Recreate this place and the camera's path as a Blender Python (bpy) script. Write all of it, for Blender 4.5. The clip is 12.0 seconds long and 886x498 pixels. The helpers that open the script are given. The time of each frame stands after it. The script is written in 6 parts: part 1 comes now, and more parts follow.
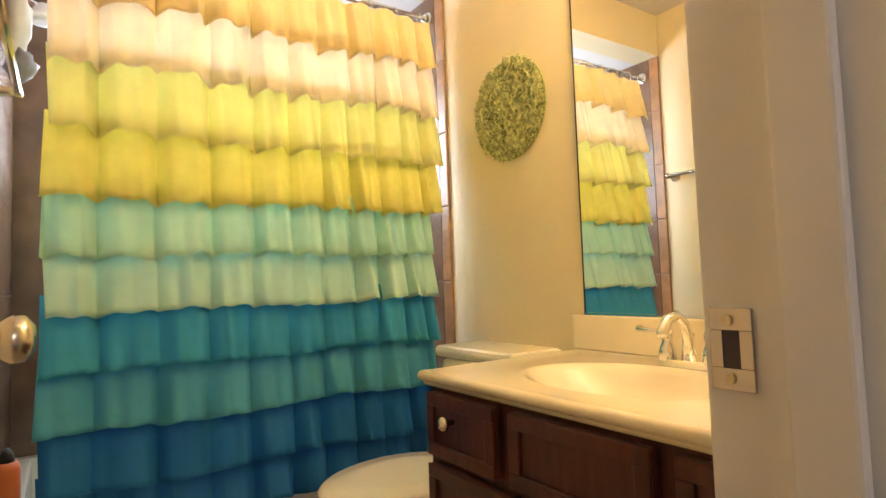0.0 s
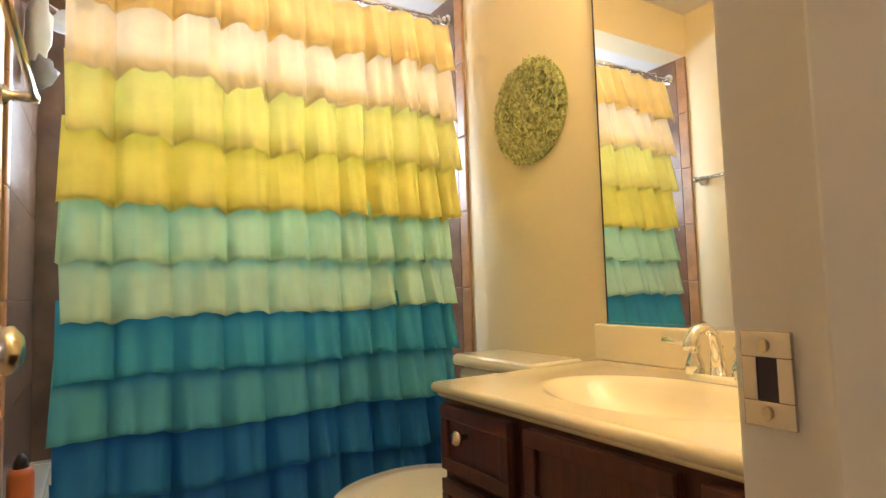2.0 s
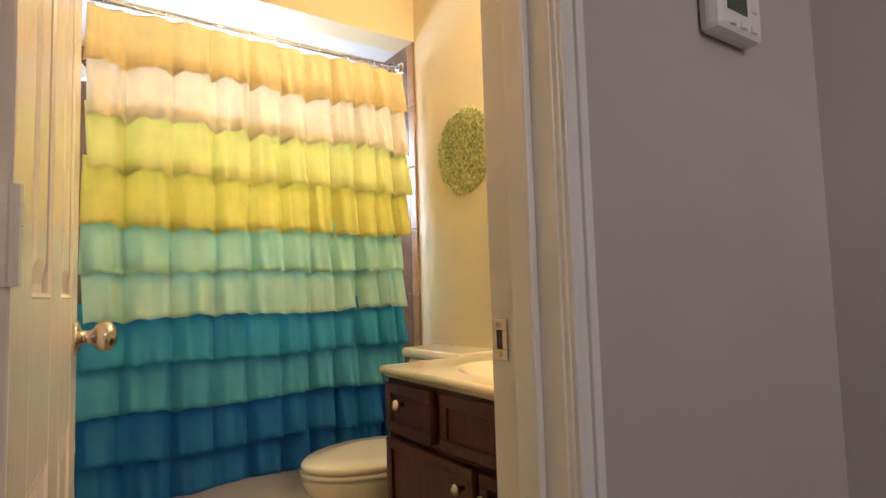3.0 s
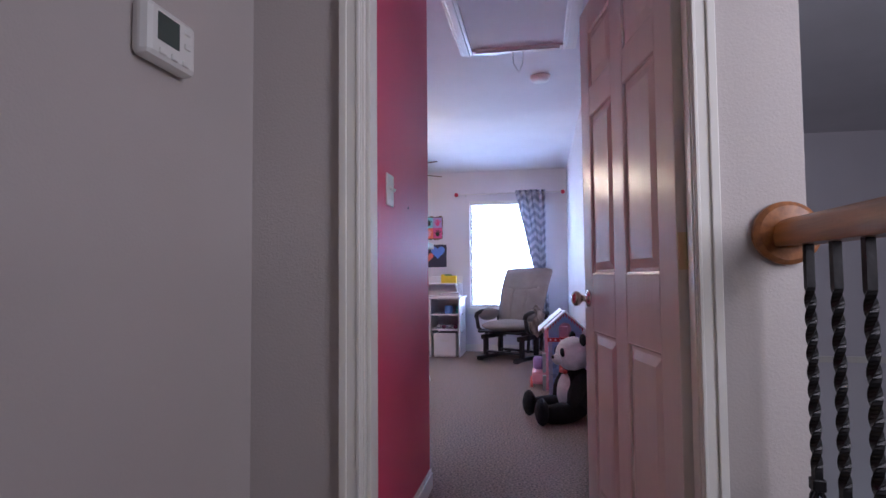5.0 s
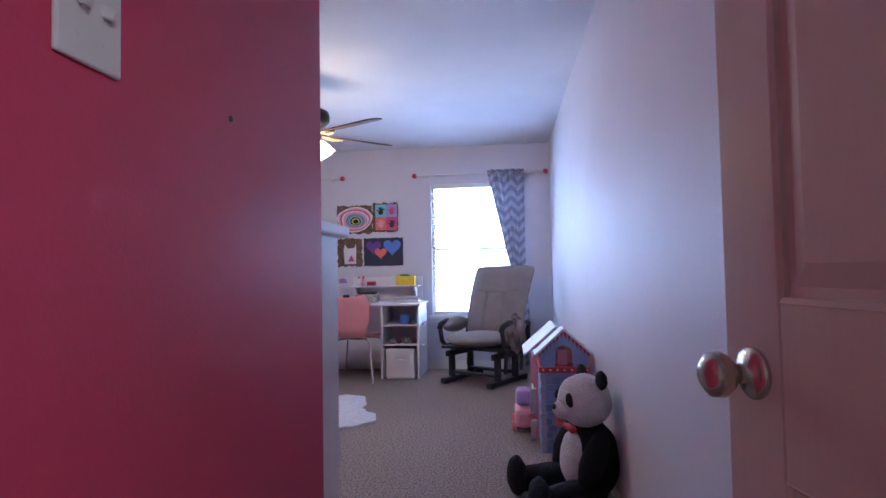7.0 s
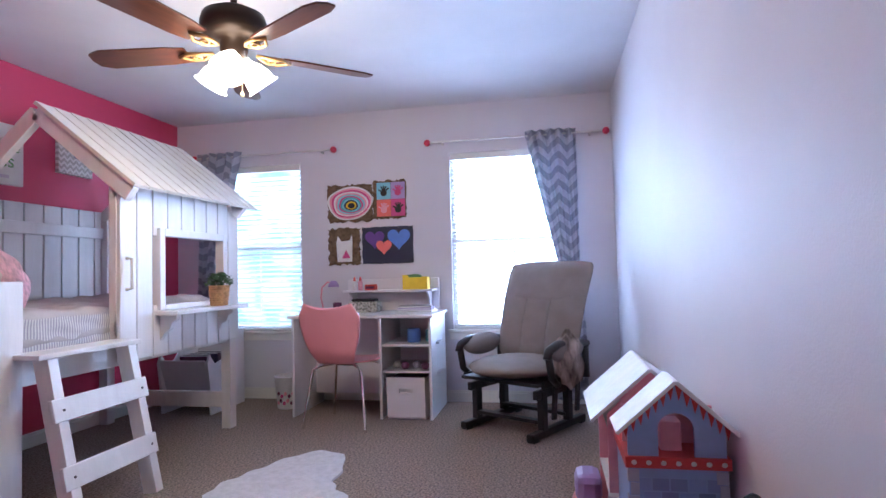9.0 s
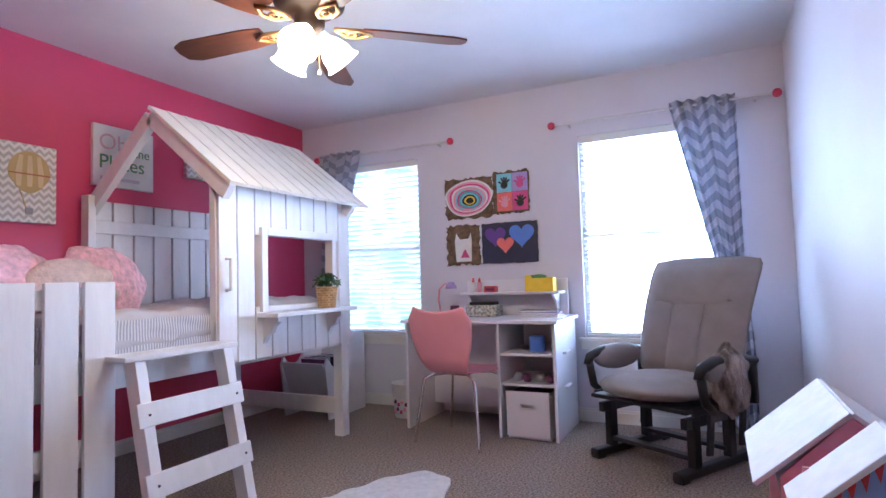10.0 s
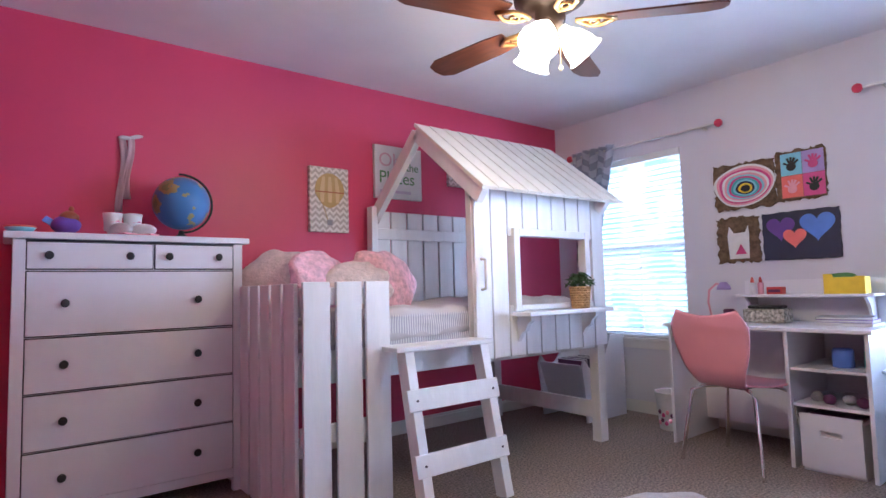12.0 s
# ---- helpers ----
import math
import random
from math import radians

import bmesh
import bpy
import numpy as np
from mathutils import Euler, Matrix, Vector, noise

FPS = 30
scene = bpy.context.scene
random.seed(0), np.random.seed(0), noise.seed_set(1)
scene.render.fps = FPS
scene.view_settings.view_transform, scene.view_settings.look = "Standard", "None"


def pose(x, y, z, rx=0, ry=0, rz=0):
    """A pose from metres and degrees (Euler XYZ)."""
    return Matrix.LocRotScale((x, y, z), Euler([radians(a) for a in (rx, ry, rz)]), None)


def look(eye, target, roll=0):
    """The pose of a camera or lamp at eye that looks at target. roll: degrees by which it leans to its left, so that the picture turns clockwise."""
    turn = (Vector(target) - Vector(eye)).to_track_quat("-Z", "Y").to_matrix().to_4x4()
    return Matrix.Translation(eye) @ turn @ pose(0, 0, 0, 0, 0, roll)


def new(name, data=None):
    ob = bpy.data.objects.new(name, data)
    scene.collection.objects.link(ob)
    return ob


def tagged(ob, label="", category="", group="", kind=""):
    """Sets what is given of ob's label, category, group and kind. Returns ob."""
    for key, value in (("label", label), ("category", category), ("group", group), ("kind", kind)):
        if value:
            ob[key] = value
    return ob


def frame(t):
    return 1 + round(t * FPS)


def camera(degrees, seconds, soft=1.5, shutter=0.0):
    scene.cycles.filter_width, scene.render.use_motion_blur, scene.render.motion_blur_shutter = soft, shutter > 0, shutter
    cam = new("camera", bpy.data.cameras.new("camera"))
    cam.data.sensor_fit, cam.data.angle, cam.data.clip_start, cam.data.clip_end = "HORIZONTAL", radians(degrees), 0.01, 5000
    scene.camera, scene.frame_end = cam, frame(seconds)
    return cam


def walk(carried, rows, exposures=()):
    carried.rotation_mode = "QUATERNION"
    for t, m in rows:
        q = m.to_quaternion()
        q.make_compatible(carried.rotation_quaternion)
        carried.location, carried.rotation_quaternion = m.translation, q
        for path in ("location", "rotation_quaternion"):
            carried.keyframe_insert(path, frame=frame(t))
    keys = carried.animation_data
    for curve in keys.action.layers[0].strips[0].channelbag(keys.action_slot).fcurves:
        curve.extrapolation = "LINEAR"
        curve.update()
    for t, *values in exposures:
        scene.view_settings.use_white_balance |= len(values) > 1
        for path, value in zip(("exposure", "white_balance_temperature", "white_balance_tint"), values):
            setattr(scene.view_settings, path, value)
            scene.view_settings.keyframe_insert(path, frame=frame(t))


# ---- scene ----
cam = camera(76.5, 12.0)
PATH = [
    (0.0, look((-0.232, 0.108, 0.995), (0.889, 1.76, 1.115), -2.0)),
    (0.5, look((-0.169, 0.235, 0.982), (0.911, 1.913, 1.11), -2.1)),
    (1.0, look((-0.144, 0.303, 0.97), (0.931, 1.984, 1.105), -1.8)),
    (1.5, look((-0.144, 0.288, 0.975), (0.925, 1.973, 1.117), -1.8)),
    (2.0, look((-0.189, 0.134, 1.002), (0.86, 1.831, 1.141), -1.7)),
    (2.5, look((-0.262, -0.064, 1.011), (0.783, 1.635, 1.156), -1.8)),
    (3.0, look((-0.359, -0.278, 1.013), (0.784, 1.357, 1.158), -1.7)),
    (3.5, look((-0.463, -0.419, 1.029), (0.918, 1.022, 1.165), -1.9)),
    (3.7, look((-0.49, -0.446, 1.027), (1.017, 0.862, 1.157), -1.9)),
    (5.3, look((-0.272, -0.509, 1.016), (1.709, -0.254, 1.108), -0.7)),
    (5.5, look((-0.135, -0.498, 1.017), (1.848, -0.253, 1.108), -0.9)),
    (6.0, look((0.256, -0.447, 1.04), (2.24, -0.213, 1.129), -0.9)),
    (6.5, look((0.674, -0.426, 1.053), (2.658, -0.193, 1.138), -0.9)),
    (6.7, look((0.84, -0.412, 1.055), (2.826, -0.188, 1.136), -1.0)),
    (8.3, look((2.17, -0.329, 1.072), (4.151, -0.067, 1.149), -1.3)),
    (8.5, look((2.347, -0.344, 1.066), (4.327, -0.066, 1.143), -1.4)),
    (9.0, look((2.676, -0.365, 1.043), (4.639, 0.009, 1.129), -1.5)),
    (9.5, look((2.943, -0.386, 1.028), (4.86, 0.180, 1.123), -1.6)),
    (10.0, look((3.17, -0.432, 1.02), (4.965, 0.440, 1.131), -1.7)),
    (10.5, look((3.281, -0.474, 1.022), (4.91, 0.680, 1.146), -1.7)),
    (11.0, look((3.3, -0.485, 1.020), (4.757, 0.877, 1.149), -1.5)),
    (11.5, look((3.282, -0.467, 1.014), (4.612, 1.02, 1.149), -1.5)),
    (12.0, look((3.252, -0.444, 1.013), (4.474, 1.132, 1.152), -1.5)),
]
walk(cam, PATH, [(0.0, 0.25, 6800.0, 8.0), (2.8, 0.18, 6350.0, 9.0), (5.5, 0.08, 5050.0, 11.0), (6.5, -0.03, 4980.0, 9.0), (8.5, 0.2, 5350.0, 4.0), (12.0, 0.35, 5450.0, 4.0)])

# ---- world and lights ----
world = bpy.data.worlds.new("world")
scene.world = world
world.use_nodes = True
wn = world.node_tree
sky = wn.nodes.new("ShaderNodeTexSky")
sky.sky_type = "NISHITA"
sky.sun_disc = False
sky.sun_elevation, sky.sun_rotation = radians(50), radians(200)
wn.links.new(sky.outputs[0], wn.nodes["Background"].inputs[0])
wn.nodes["Background"].inputs[1].default_value = 0.12
sun = new("sun", bpy.data.lights.new("sun", "SUN"))
sun.data.energy, sun.data.angle, sun.data.color = 2.0, radians(0.5), (1, 0.95, 0.88)
sun.matrix_world = pose(0, 0, 9, 40, 0, -70)


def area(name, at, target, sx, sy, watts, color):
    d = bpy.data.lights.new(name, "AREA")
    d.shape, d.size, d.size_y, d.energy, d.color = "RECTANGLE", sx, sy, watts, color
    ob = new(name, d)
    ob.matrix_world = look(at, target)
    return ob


def bulb(name, at, watts, color, radius=0.03):
    d = bpy.data.lights.new(name, "POINT")
    d.energy, d.color, d.shadow_soft_size = watts, color, radius
    ob = new(name, d)
    ob.location = at
    return ob


DAY = (0.56, 0.68, 1.0)
area("window_light", (7.36, -0.08, 1.31), (5, -0.08, 1.1), 0.98, 1.4, 88, DAY)
area("window_light", (8.2, 2.3, 2.7), (6.0, 2.0, 0.7), 1.4, 1.0, 330, DAY)
area("window_light", (0.34, 2.85, 1.75), (0.34, 1.6, 1.5), 1.0, 0.6, 23, (0.7, 0.82, 1.0))
# Added fill lamp in the open stairwell, no window or fixture there; lifts hall walls.
area("stairwell_fill", (-0.3, -2.1, 1.7), (1.2, -1.75, 1.2), 0.9, 1.2, 27, (1.0, 0.86, 0.80))
WARM = (1.0, 0.67, 0.29)
for k in range(3):
    bulb("vanity_bulb", (0.92, 0.60 + 0.2 * k, 2.10), 8, WARM, 0.05)
for k in range(3):
    a = radians(200 + 120 * k)
    bulb("fan_bulb", (4.936 + 0.11 * math.cos(a), 0.993 + 0.11 * math.sin(a), 1.93), 6.5, (1.0, 0.74, 0.46), 0.04)


# ---- materials ----
def mat(name, color, rough=0.6, metal=0.0, vary=0.08, scale=6.0, bump=0.0, bscale=60.0, spread=0.0, coat=0.0, stretch=(1, 1, 1), trans=0.0):
    m = bpy.data.materials.new(name)
    m.use_nodes = True
    nt = m.node_tree
    b = nt.nodes["Principled BSDF"]
    b.inputs["Roughness"].default_value = rough
    b.inputs["Metallic"].default_value = metal
    b.inputs["Coat Weight"].default_value = coat
    tc = nt.nodes.new("ShaderNodeTexCoord")
    mp = nt.nodes.new("ShaderNodeMapping")
    mp.inputs["Scale"].default_value = stretch
    nt.links.new(tc.outputs["Object"], mp.inputs["Vector"])
    n1 = nt.nodes.new("ShaderNodeTexNoise")
    n1.inputs["Scale"].default_value = scale
    n1.inputs["Detail"].default_value = 6
    nt.links.new(mp.outputs[0], n1.inputs["Vector"])
    ramp = nt.nodes.new("ShaderNodeMapRange")
    ramp.inputs["From Min"].default_value, ramp.inputs["From Max"].default_value = 0.3, 0.7
    ramp.inputs["To Min"].default_value, ramp.inputs["To Max"].default_value = 1 - vary, 1 + vary
    nt.links.new(n1.outputs[0], ramp.inputs["Value"])
    mul = nt.nodes.new("ShaderNodeVectorMath")
    mul.operation = "SCALE"
    mul.inputs[0].default_value = color
    value = ramp.outputs[0]
    if spread:
        info = nt.nodes.new("ShaderNodeObjectInfo")
        r2 = nt.nodes.new("ShaderNodeMapRange")
        r2.inputs["To Min"].default_value, r2.inputs["To Max"].default_value = 1 - spread, 1 + spread
        nt.links.new(info.outputs["Random"], r2.inputs["Value"])
        mm = nt.nodes.new("ShaderNodeMath")
        mm.operation = "MULTIPLY"
        nt.links.new(value, mm.inputs[0])
        nt.links.new(r2.outputs[0], mm.inputs[1])
        value = mm.outputs[0]
    nt.links.new(value, mul.inputs["Scale"])
    nt.links.new(mul.outputs[0], b.inputs["Base Color"])
    if bump:
        n2 = nt.nodes.new("ShaderNodeTexNoise")
        n2.inputs["Scale"].default_value = bscale
        n2.inputs["Detail"].default_value = 4
        nt.links.new(mp.outputs[0], n2.inputs["Vector"])
        bp = nt.nodes.new("ShaderNodeBump")
        bp.inputs["Strength"].default_value, bp.inputs["Distance"].default_value = bump, 0.01
        nt.links.new(n2.outputs[0], bp.inputs["Height"])
        nt.links.new(bp.outputs[0], b.inputs["Normal"])
    if trans:
        tr = nt.nodes.new("ShaderNodeBsdfTranslucent")
        nt.links.new(mul.outputs[0], tr.inputs["Color"])
        mx = nt.nodes.new("ShaderNodeMixShader")
        mx.inputs[0].default_value = trans
        nt.links.new(b.outputs[0], mx.inputs[1])
        nt.links.new(tr.outputs[0], mx.inputs[2])
        nt.links.new(mx.outputs[0], nt.nodes["Material Output"].inputs[0])
    return m


def glow(name, color, strength):
    m = bpy.data.materials.new(name)
    m.use_nodes = True
    b = m.node_tree.nodes["Principled BSDF"]
    b.inputs["Base Color"].default_value = (*color, 1)
    b.inputs["Emission Color"].default_value = (*color, 1)
    b.inputs["Emission Strength"].default_value = strength
    return m


def chevron(name, a, c, wide=0.075, tall=0.11, trans=0.25, axis=1):
    m = mat(name, a, 0.85, vary=0.05, bump=0.1, bscale=400, trans=trans)
    nt = m.node_tree
    tc = [n for n in nt.nodes if n.type == "TEX_COORD"][0]
    sep = nt.nodes.new("ShaderNodeSeparateXYZ")
    nt.links.new(tc.outputs["Object"], sep.inputs[0])

    def op(kind, x, y=None, z=None):
        n = nt.nodes.new("ShaderNodeMath")
        n.operation = kind
        for k, v in enumerate((x, y, z)):
            if v is None:
                continue
            if isinstance(v, (int, float)):
                n.inputs[k].default_value = v
            else:
                nt.links.new(v, n.inputs[k])
        return n.outputs[0]
    zig = op("PINGPONG", sep.outputs[axis], wide)
    band = op("FRACT", op("DIVIDE", op("ADD", sep.outputs[2], zig), tall))
    pick = op("GREATER_THAN", band, 0.5)
    mix = nt.nodes.new("ShaderNodeMix")
    mix.data_type = "RGBA"
    nt.links.new(pick, mix.inputs[0])
    mix.inputs[6].default_value, mix.inputs[7].default_value = (*a, 1), (*c, 1)
    b = nt.nodes["Principled BSDF"]
    nt.links.new(mix.outputs[2], b.inputs["Base Color"])
    for n in nt.nodes:
        if n.type == "BSDF_TRANSLUCENT":
            nt.links.new(mix.outputs[2], n.inputs[0])
    return m


M_WHITE_WALL = mat("pale_wall_paint", (0.72, 0.69, 0.73), 0.55, vary=0.03, scale=2, bump=0.12, bscale=180)
M_PINK = mat("pink_wall_paint", (0.62, 0.055, 0.135), 0.42, vary=0.05, scale=1.5, bump=0.05, bscale=160)
M_HALL = mat("hall_wall_paint", (0.50, 0.45, 0.43), 0.6, vary=0.03, scale=2, bump=0.14, bscale=170)
M_BATH = mat("bath_wall_paint", (0.76, 0.66, 0.46), 0.5, vary=0.03, scale=2, bump=0.12, bscale=170)
M_CEIL = mat("ceiling_paint", (0.74, 0.72, 0.74), 0.8, vary=0.03, scale=3, bump=0.25, bscale=140)
M_TRIM = mat("trim_paint", (0.80, 0.77, 0.72), 0.28, vary=0.03, scale=5, bump=0.03, bscale=40)
M_DOOR = mat("door_paint", (0.78, 0.72, 0.68), 0.25, vary=0.03, scale=4, bump=0.07, bscale=20, stretch=(4, 4, 0.6))
M_CARPET = mat("carpet", (0.31, 0.24, 0.20), 0.95, vary=0.6, scale=85, bump=1.0, bscale=110)
M_FLOORTILE = mat("bath_floor", (0.45, 0.36, 0.27), 0.4, vary=0.1, scale=8)
M_TILE = mat("brown_tile", (0.20, 0.115, 0.075), 0.25, vary=0.3, scale=7, bump=0.06, bscale=30, spread=0.12)
M_TRIMTILE = mat("tan_tile", (0.36, 0.19, 0.09), 0.35, vary=0.25, scale=16, spread=0.1)
M_GROUT = mat("grout", (0.30, 0.22, 0.16), 0.9)
M_BEDWHITE = mat("white_wood_paint", (0.80, 0.77, 0.76), 0.42, vary=0.05, scale=5, bump=0.12, bscale=16, stretch=(3, 3, 0.7), spread=0.03)
M_ROOF = mat("cream_wood_paint", (0.82, 0.76, 0.68), 0.45, vary=0.05, scale=5, bump=0.12, bscale=16, spread=0.04)
M_DRESSER = mat("white_lacquer", (0.80, 0.77, 0.80), 0.3, vary=0.03, scale=5, bump=0.03, bscale=20)
M_BLACK = mat("black_knob", (0.02, 0.018, 0.02), 0.35)
# near black: painted shade for gaps and holes, also the dark ladder screws
M_DARKGAP = mat("dark_gap", (0.08, 0.06, 0.07), 0.8)
M_CHROME = mat("chrome", (0.85, 0.84, 0.82), 0.08, 1.0, vary=0.02)
M_NICKEL = mat("brushed_nickel", (0.62, 0.57, 0.50), 0.25, 1.0, vary=0.05)
M_BRASS = mat("brass", (0.70, 0.58, 0.36), 0.3, 1.0, vary=0.06)
M_ESPRESSO = mat("dark_red_wood", (0.075, 0.018, 0.013), 0.32, vary=0.35, scale=9, bump=0.1, bscale=40, stretch=(6, 6, 0.7))
M_COUNTER = mat("cream_marble", (0.86, 0.77, 0.60), 0.14, vary=0.03, scale=4, coat=0.3)
M_PORCELAIN = mat("porcelain", (0.83, 0.79, 0.68), 0.1, vary=0.02, coat=0.4)
M_MIRROR = mat("mirror_glass", (0.93, 0.94, 0.93), 0.005, 1.0, vary=0.0)
M_GRASS = mat("green_twig", (0.30, 0.34, 0.12), 0.7, vary=0.35, scale=90)
M_TWIG = mat("pale_green_twig", (0.50, 0.52, 0.24), 0.65, vary=0.5, scale=60)
M_OAK = mat("red_oak", (0.30, 0.115, 0.035), 0.3, vary=0.35, scale=9, bump=0.1, bscale=40, stretch=(0.6, 7, 7))
M_IRON = mat("black_iron", (0.015, 0.013, 0.014), 0.42, 0.6, bump=0.1, bscale=80)
M_BRONZE = mat("dark_bronze", (0.035, 0.022, 0.018), 0.38, 0.7)
M_BLADE = mat("walnut_blade", (0.10, 0.030, 0.016), 0.3, vary=0.3, scale=8, stretch=(0.6, 6, 6))
M_GOLDIRON = mat("antique_gold", (0.38, 0.22, 0.09), 0.4, 0.8)
M_LAMPGLASS = glow("lit_lamp_glass", (1.0, 0.86, 0.66), 9.0)
M_TAUPE = mat("taupe_cushion", (0.29, 0.25, 0.235), 0.9, vary=0.08, scale=9, bump=0.3, bscale=260)
M_DARKWOOD = mat("espresso_wood", (0.018, 0.014, 0.016), 0.35, vary=0.2)
M_PINKCHAIR = mat("pink_lacquer", (0.82, 0.34, 0.38), 0.3, vary=0.03, coat=0.2)
M_RED = mat("red_ball", (0.62, 0.04, 0.09), 0.35)
M_ROD = mat("white_metal_rod", (0.70, 0.68, 0.66), 0.35, 0.4)
M_BLIND = mat("white_blind", (0.82, 0.83, 0.84), 0.5, vary=0.02, trans=0.35)
M_SHEET = mat("grey_bedding", (0.55, 0.50, 0.49), 0.9, vary=0.12, scale=5, bump=0.5, bscale=14)
M_PILLOW = mat("cream_plush", (0.76, 0.62, 0.58), 0.95, vary=0.12, scale=28, bump=0.6, bscale=70)
M_PILLOWPINK = mat("pink_plush", (0.80, 0.47, 0.52), 0.95, vary=0.25, scale=30, bump=0.6, bscale=70)
M_RUG = mat("white_sheepskin", (0.74, 0.72, 0.74), 0.95, vary=0.1, scale=30, bump=1.0, bscale=90)
M_CORK = mat("bark_cork", (0.17, 0.11, 0.065), 0.9, vary=0.4, scale=30, bump=0.8, bscale=60)
M_CANVAS = mat("white_canvas", (0.78, 0.75, 0.72), 0.8, bump=0.1, bscale=500)
M_LEAF = mat("leaf_green", (0.045, 0.10, 0.03), 0.6, vary=0.4, scale=20)
M_WICKER = mat("wicker", (0.50, 0.30, 0.13), 0.7, vary=0.3, scale=40, bump=0.6, bscale=120)
M_FURBLACK = mat("black_plush", (0.012, 0.012, 0.016), 0.95, vary=0.3, scale=30, bump=0.9, bscale=110)
M_FURWHITE = mat("white_plush", (0.78, 0.74, 0.73), 0.95, vary=0.08, scale=30, bump=0.9, bscale=110)
M_PLASTIC = mat("white_plastic", (0.78, 0.76, 0.73), 0.4, vary=0.02)
M_DISPLAY = mat("lcd_grey", (0.07, 0.09, 0.08), 0.2)
M_CHEV = chevron("chevron_cloth", (0.62, 0.62, 0.68), (0.38, 0.39, 0.47))
M_CHEVPIC = chevron("chevron_print", (0.78, 0.74, 0.70), (0.52, 0.47, 0.42), 0.025, 0.04, 0.0, 0)


def plain(name, c, r=0.5):
    return mat(name, c, r, vary=0.06, scale=20)


C = {k: plain(k + "_paint", v) for k, v in dict(
    red=(0.55, 0.05, 0.05), coral=(0.80, 0.16, 0.13), blue=(0.12, 0.25, 0.72), navy=(0.02, 0.022, 0.06), purple=(0.14, 0.05, 0.30),
    yellow=(0.85, 0.58, 0.03), teal=(0.10, 0.42, 0.46), magenta=(0.65, 0.07, 0.25), lilac=(0.42, 0.30, 0.60), aqua=(0.25, 0.60, 0.70),
    paleblue=(0.30, 0.40, 0.68), pink=(0.80, 0.35, 0.42), gold=(0.52, 0.36, 0.14), green=(0.12, 0.28, 0.09), sea=(0.07, 0.20, 0.42),
    black=(0.01, 0.01, 0.012), grey=(0.30, 0.28, 0.30), white=(0.80, 0.78, 0.77), plum=(0.12, 0.02, 0.08), ginger=(0.40, 0.12, 0.05)).items()}


# ---- mesh helpers ----
def B():
    return bmesh.new()


def box(bm, x0, x1, y0, y1, z0, z1, bevel=0.0):
    r = bmesh.ops.create_cube(bm, size=1)
    vs = r["verts"]
    for v in vs:
        v.co = Vector(((x0 + x1) / 2 + v.co.x * (x1 - x0), (y0 + y1) / 2 + v.co.y * (y1 - y0), (z0 + z1) / 2 + v.co.z * (z1 - z0)))
    if bevel:
        es = list({e for v in vs for e in v.link_edges})
        bmesh.ops.bevel(bm, geom=es, offset=bevel, segments=2, affect="EDGES", profile=0.5)
    return bm


def obox(bm, m, sx, sy, sz, bevel=0.0):
    """A box of that size, centred on the pose m."""
    t = box(B(), -sx / 2, sx / 2, -sy / 2, sy / 2, -sz / 2, sz / 2, bevel)
    t.transform(m)
    me = bpy.data.meshes.new("t")
    t.to_mesh(me)
    t.free()
    bm.from_mesh(me)
    bpy.data.meshes.remove(me)
    return bm


def bar(bm, p, q, w, h, bevel=0.003):
    """A squared bar from p to q, w wide and h high."""
    p, q = Vector(p), Vector(q)
    d = q - p
    m = Matrix.Translation((p + q) / 2) @ d.to_track_quat("X", "Z").to_matrix().to_4x4()
    return obox(bm, m, d.length, w, h, bevel)


def tube(bm, pts, rad, seg=12, close=True):
    """A round tube along points; rad may be a list."""
    pts = [Vector(p) for p in pts]
    rads = rad if isinstance(rad, (list, tuple)) else [rad] * len(pts)
    rings = []
    up = Vector((0.13, 0.21, 0.97))
    for k, p in enumerate(pts):
        d = (pts[min(k + 1, len(pts) - 1)] - pts[max(k - 1, 0)]).normalized()
        u = d.cross(up)
        if u.length < 0.1:
            u = d.cross(Vector((1, 0.1, 0)))
        u.normalize()
        w = d.cross(u)
        rings.append([bm.verts.new(p + rads[k] * (math.cos(a) * u + math.sin(a) * w)) for a in [2 * math.pi * i / seg for i in range(seg)]])
    for a, b in zip(rings, rings[1:]):
        for i in range(seg):
            bm.faces.new((a[i], a[(i + 1) % seg], b[(i + 1) % seg], b[i]))
    if close:
        bm.faces.new(rings[0][::-1])
        bm.faces.new(rings[-1])
    return bm


def lathe(bm, prof, at=(0, 0, 0), seg=24, axis="z"):
    """Turns a profile of (radius, height) about an axis through at."""
    at = Vector(at)
    rings = []
    for r, h in prof:
        ring = []
        for i in range(seg):
            a = 2 * math.pi * i / seg
            c, s = r * math.cos(a), r * math.sin(a)
            v = {"z": (c, s, h), "x": (h, c, s), "y": (s, h, c)}[axis]
            ring.append(bm.verts.new(at + Vector(v)))
        rings.append(ring)
    for a, b in zip(rings, rings[1:]):
        for i in range(seg):
            bm.faces.new((a[i], a[(i + 1) % seg], b[(i + 1) % seg], b[i]))
    bm.faces.new(rings[0][::-1])
    bm.faces.new(rings[-1])
    return bm


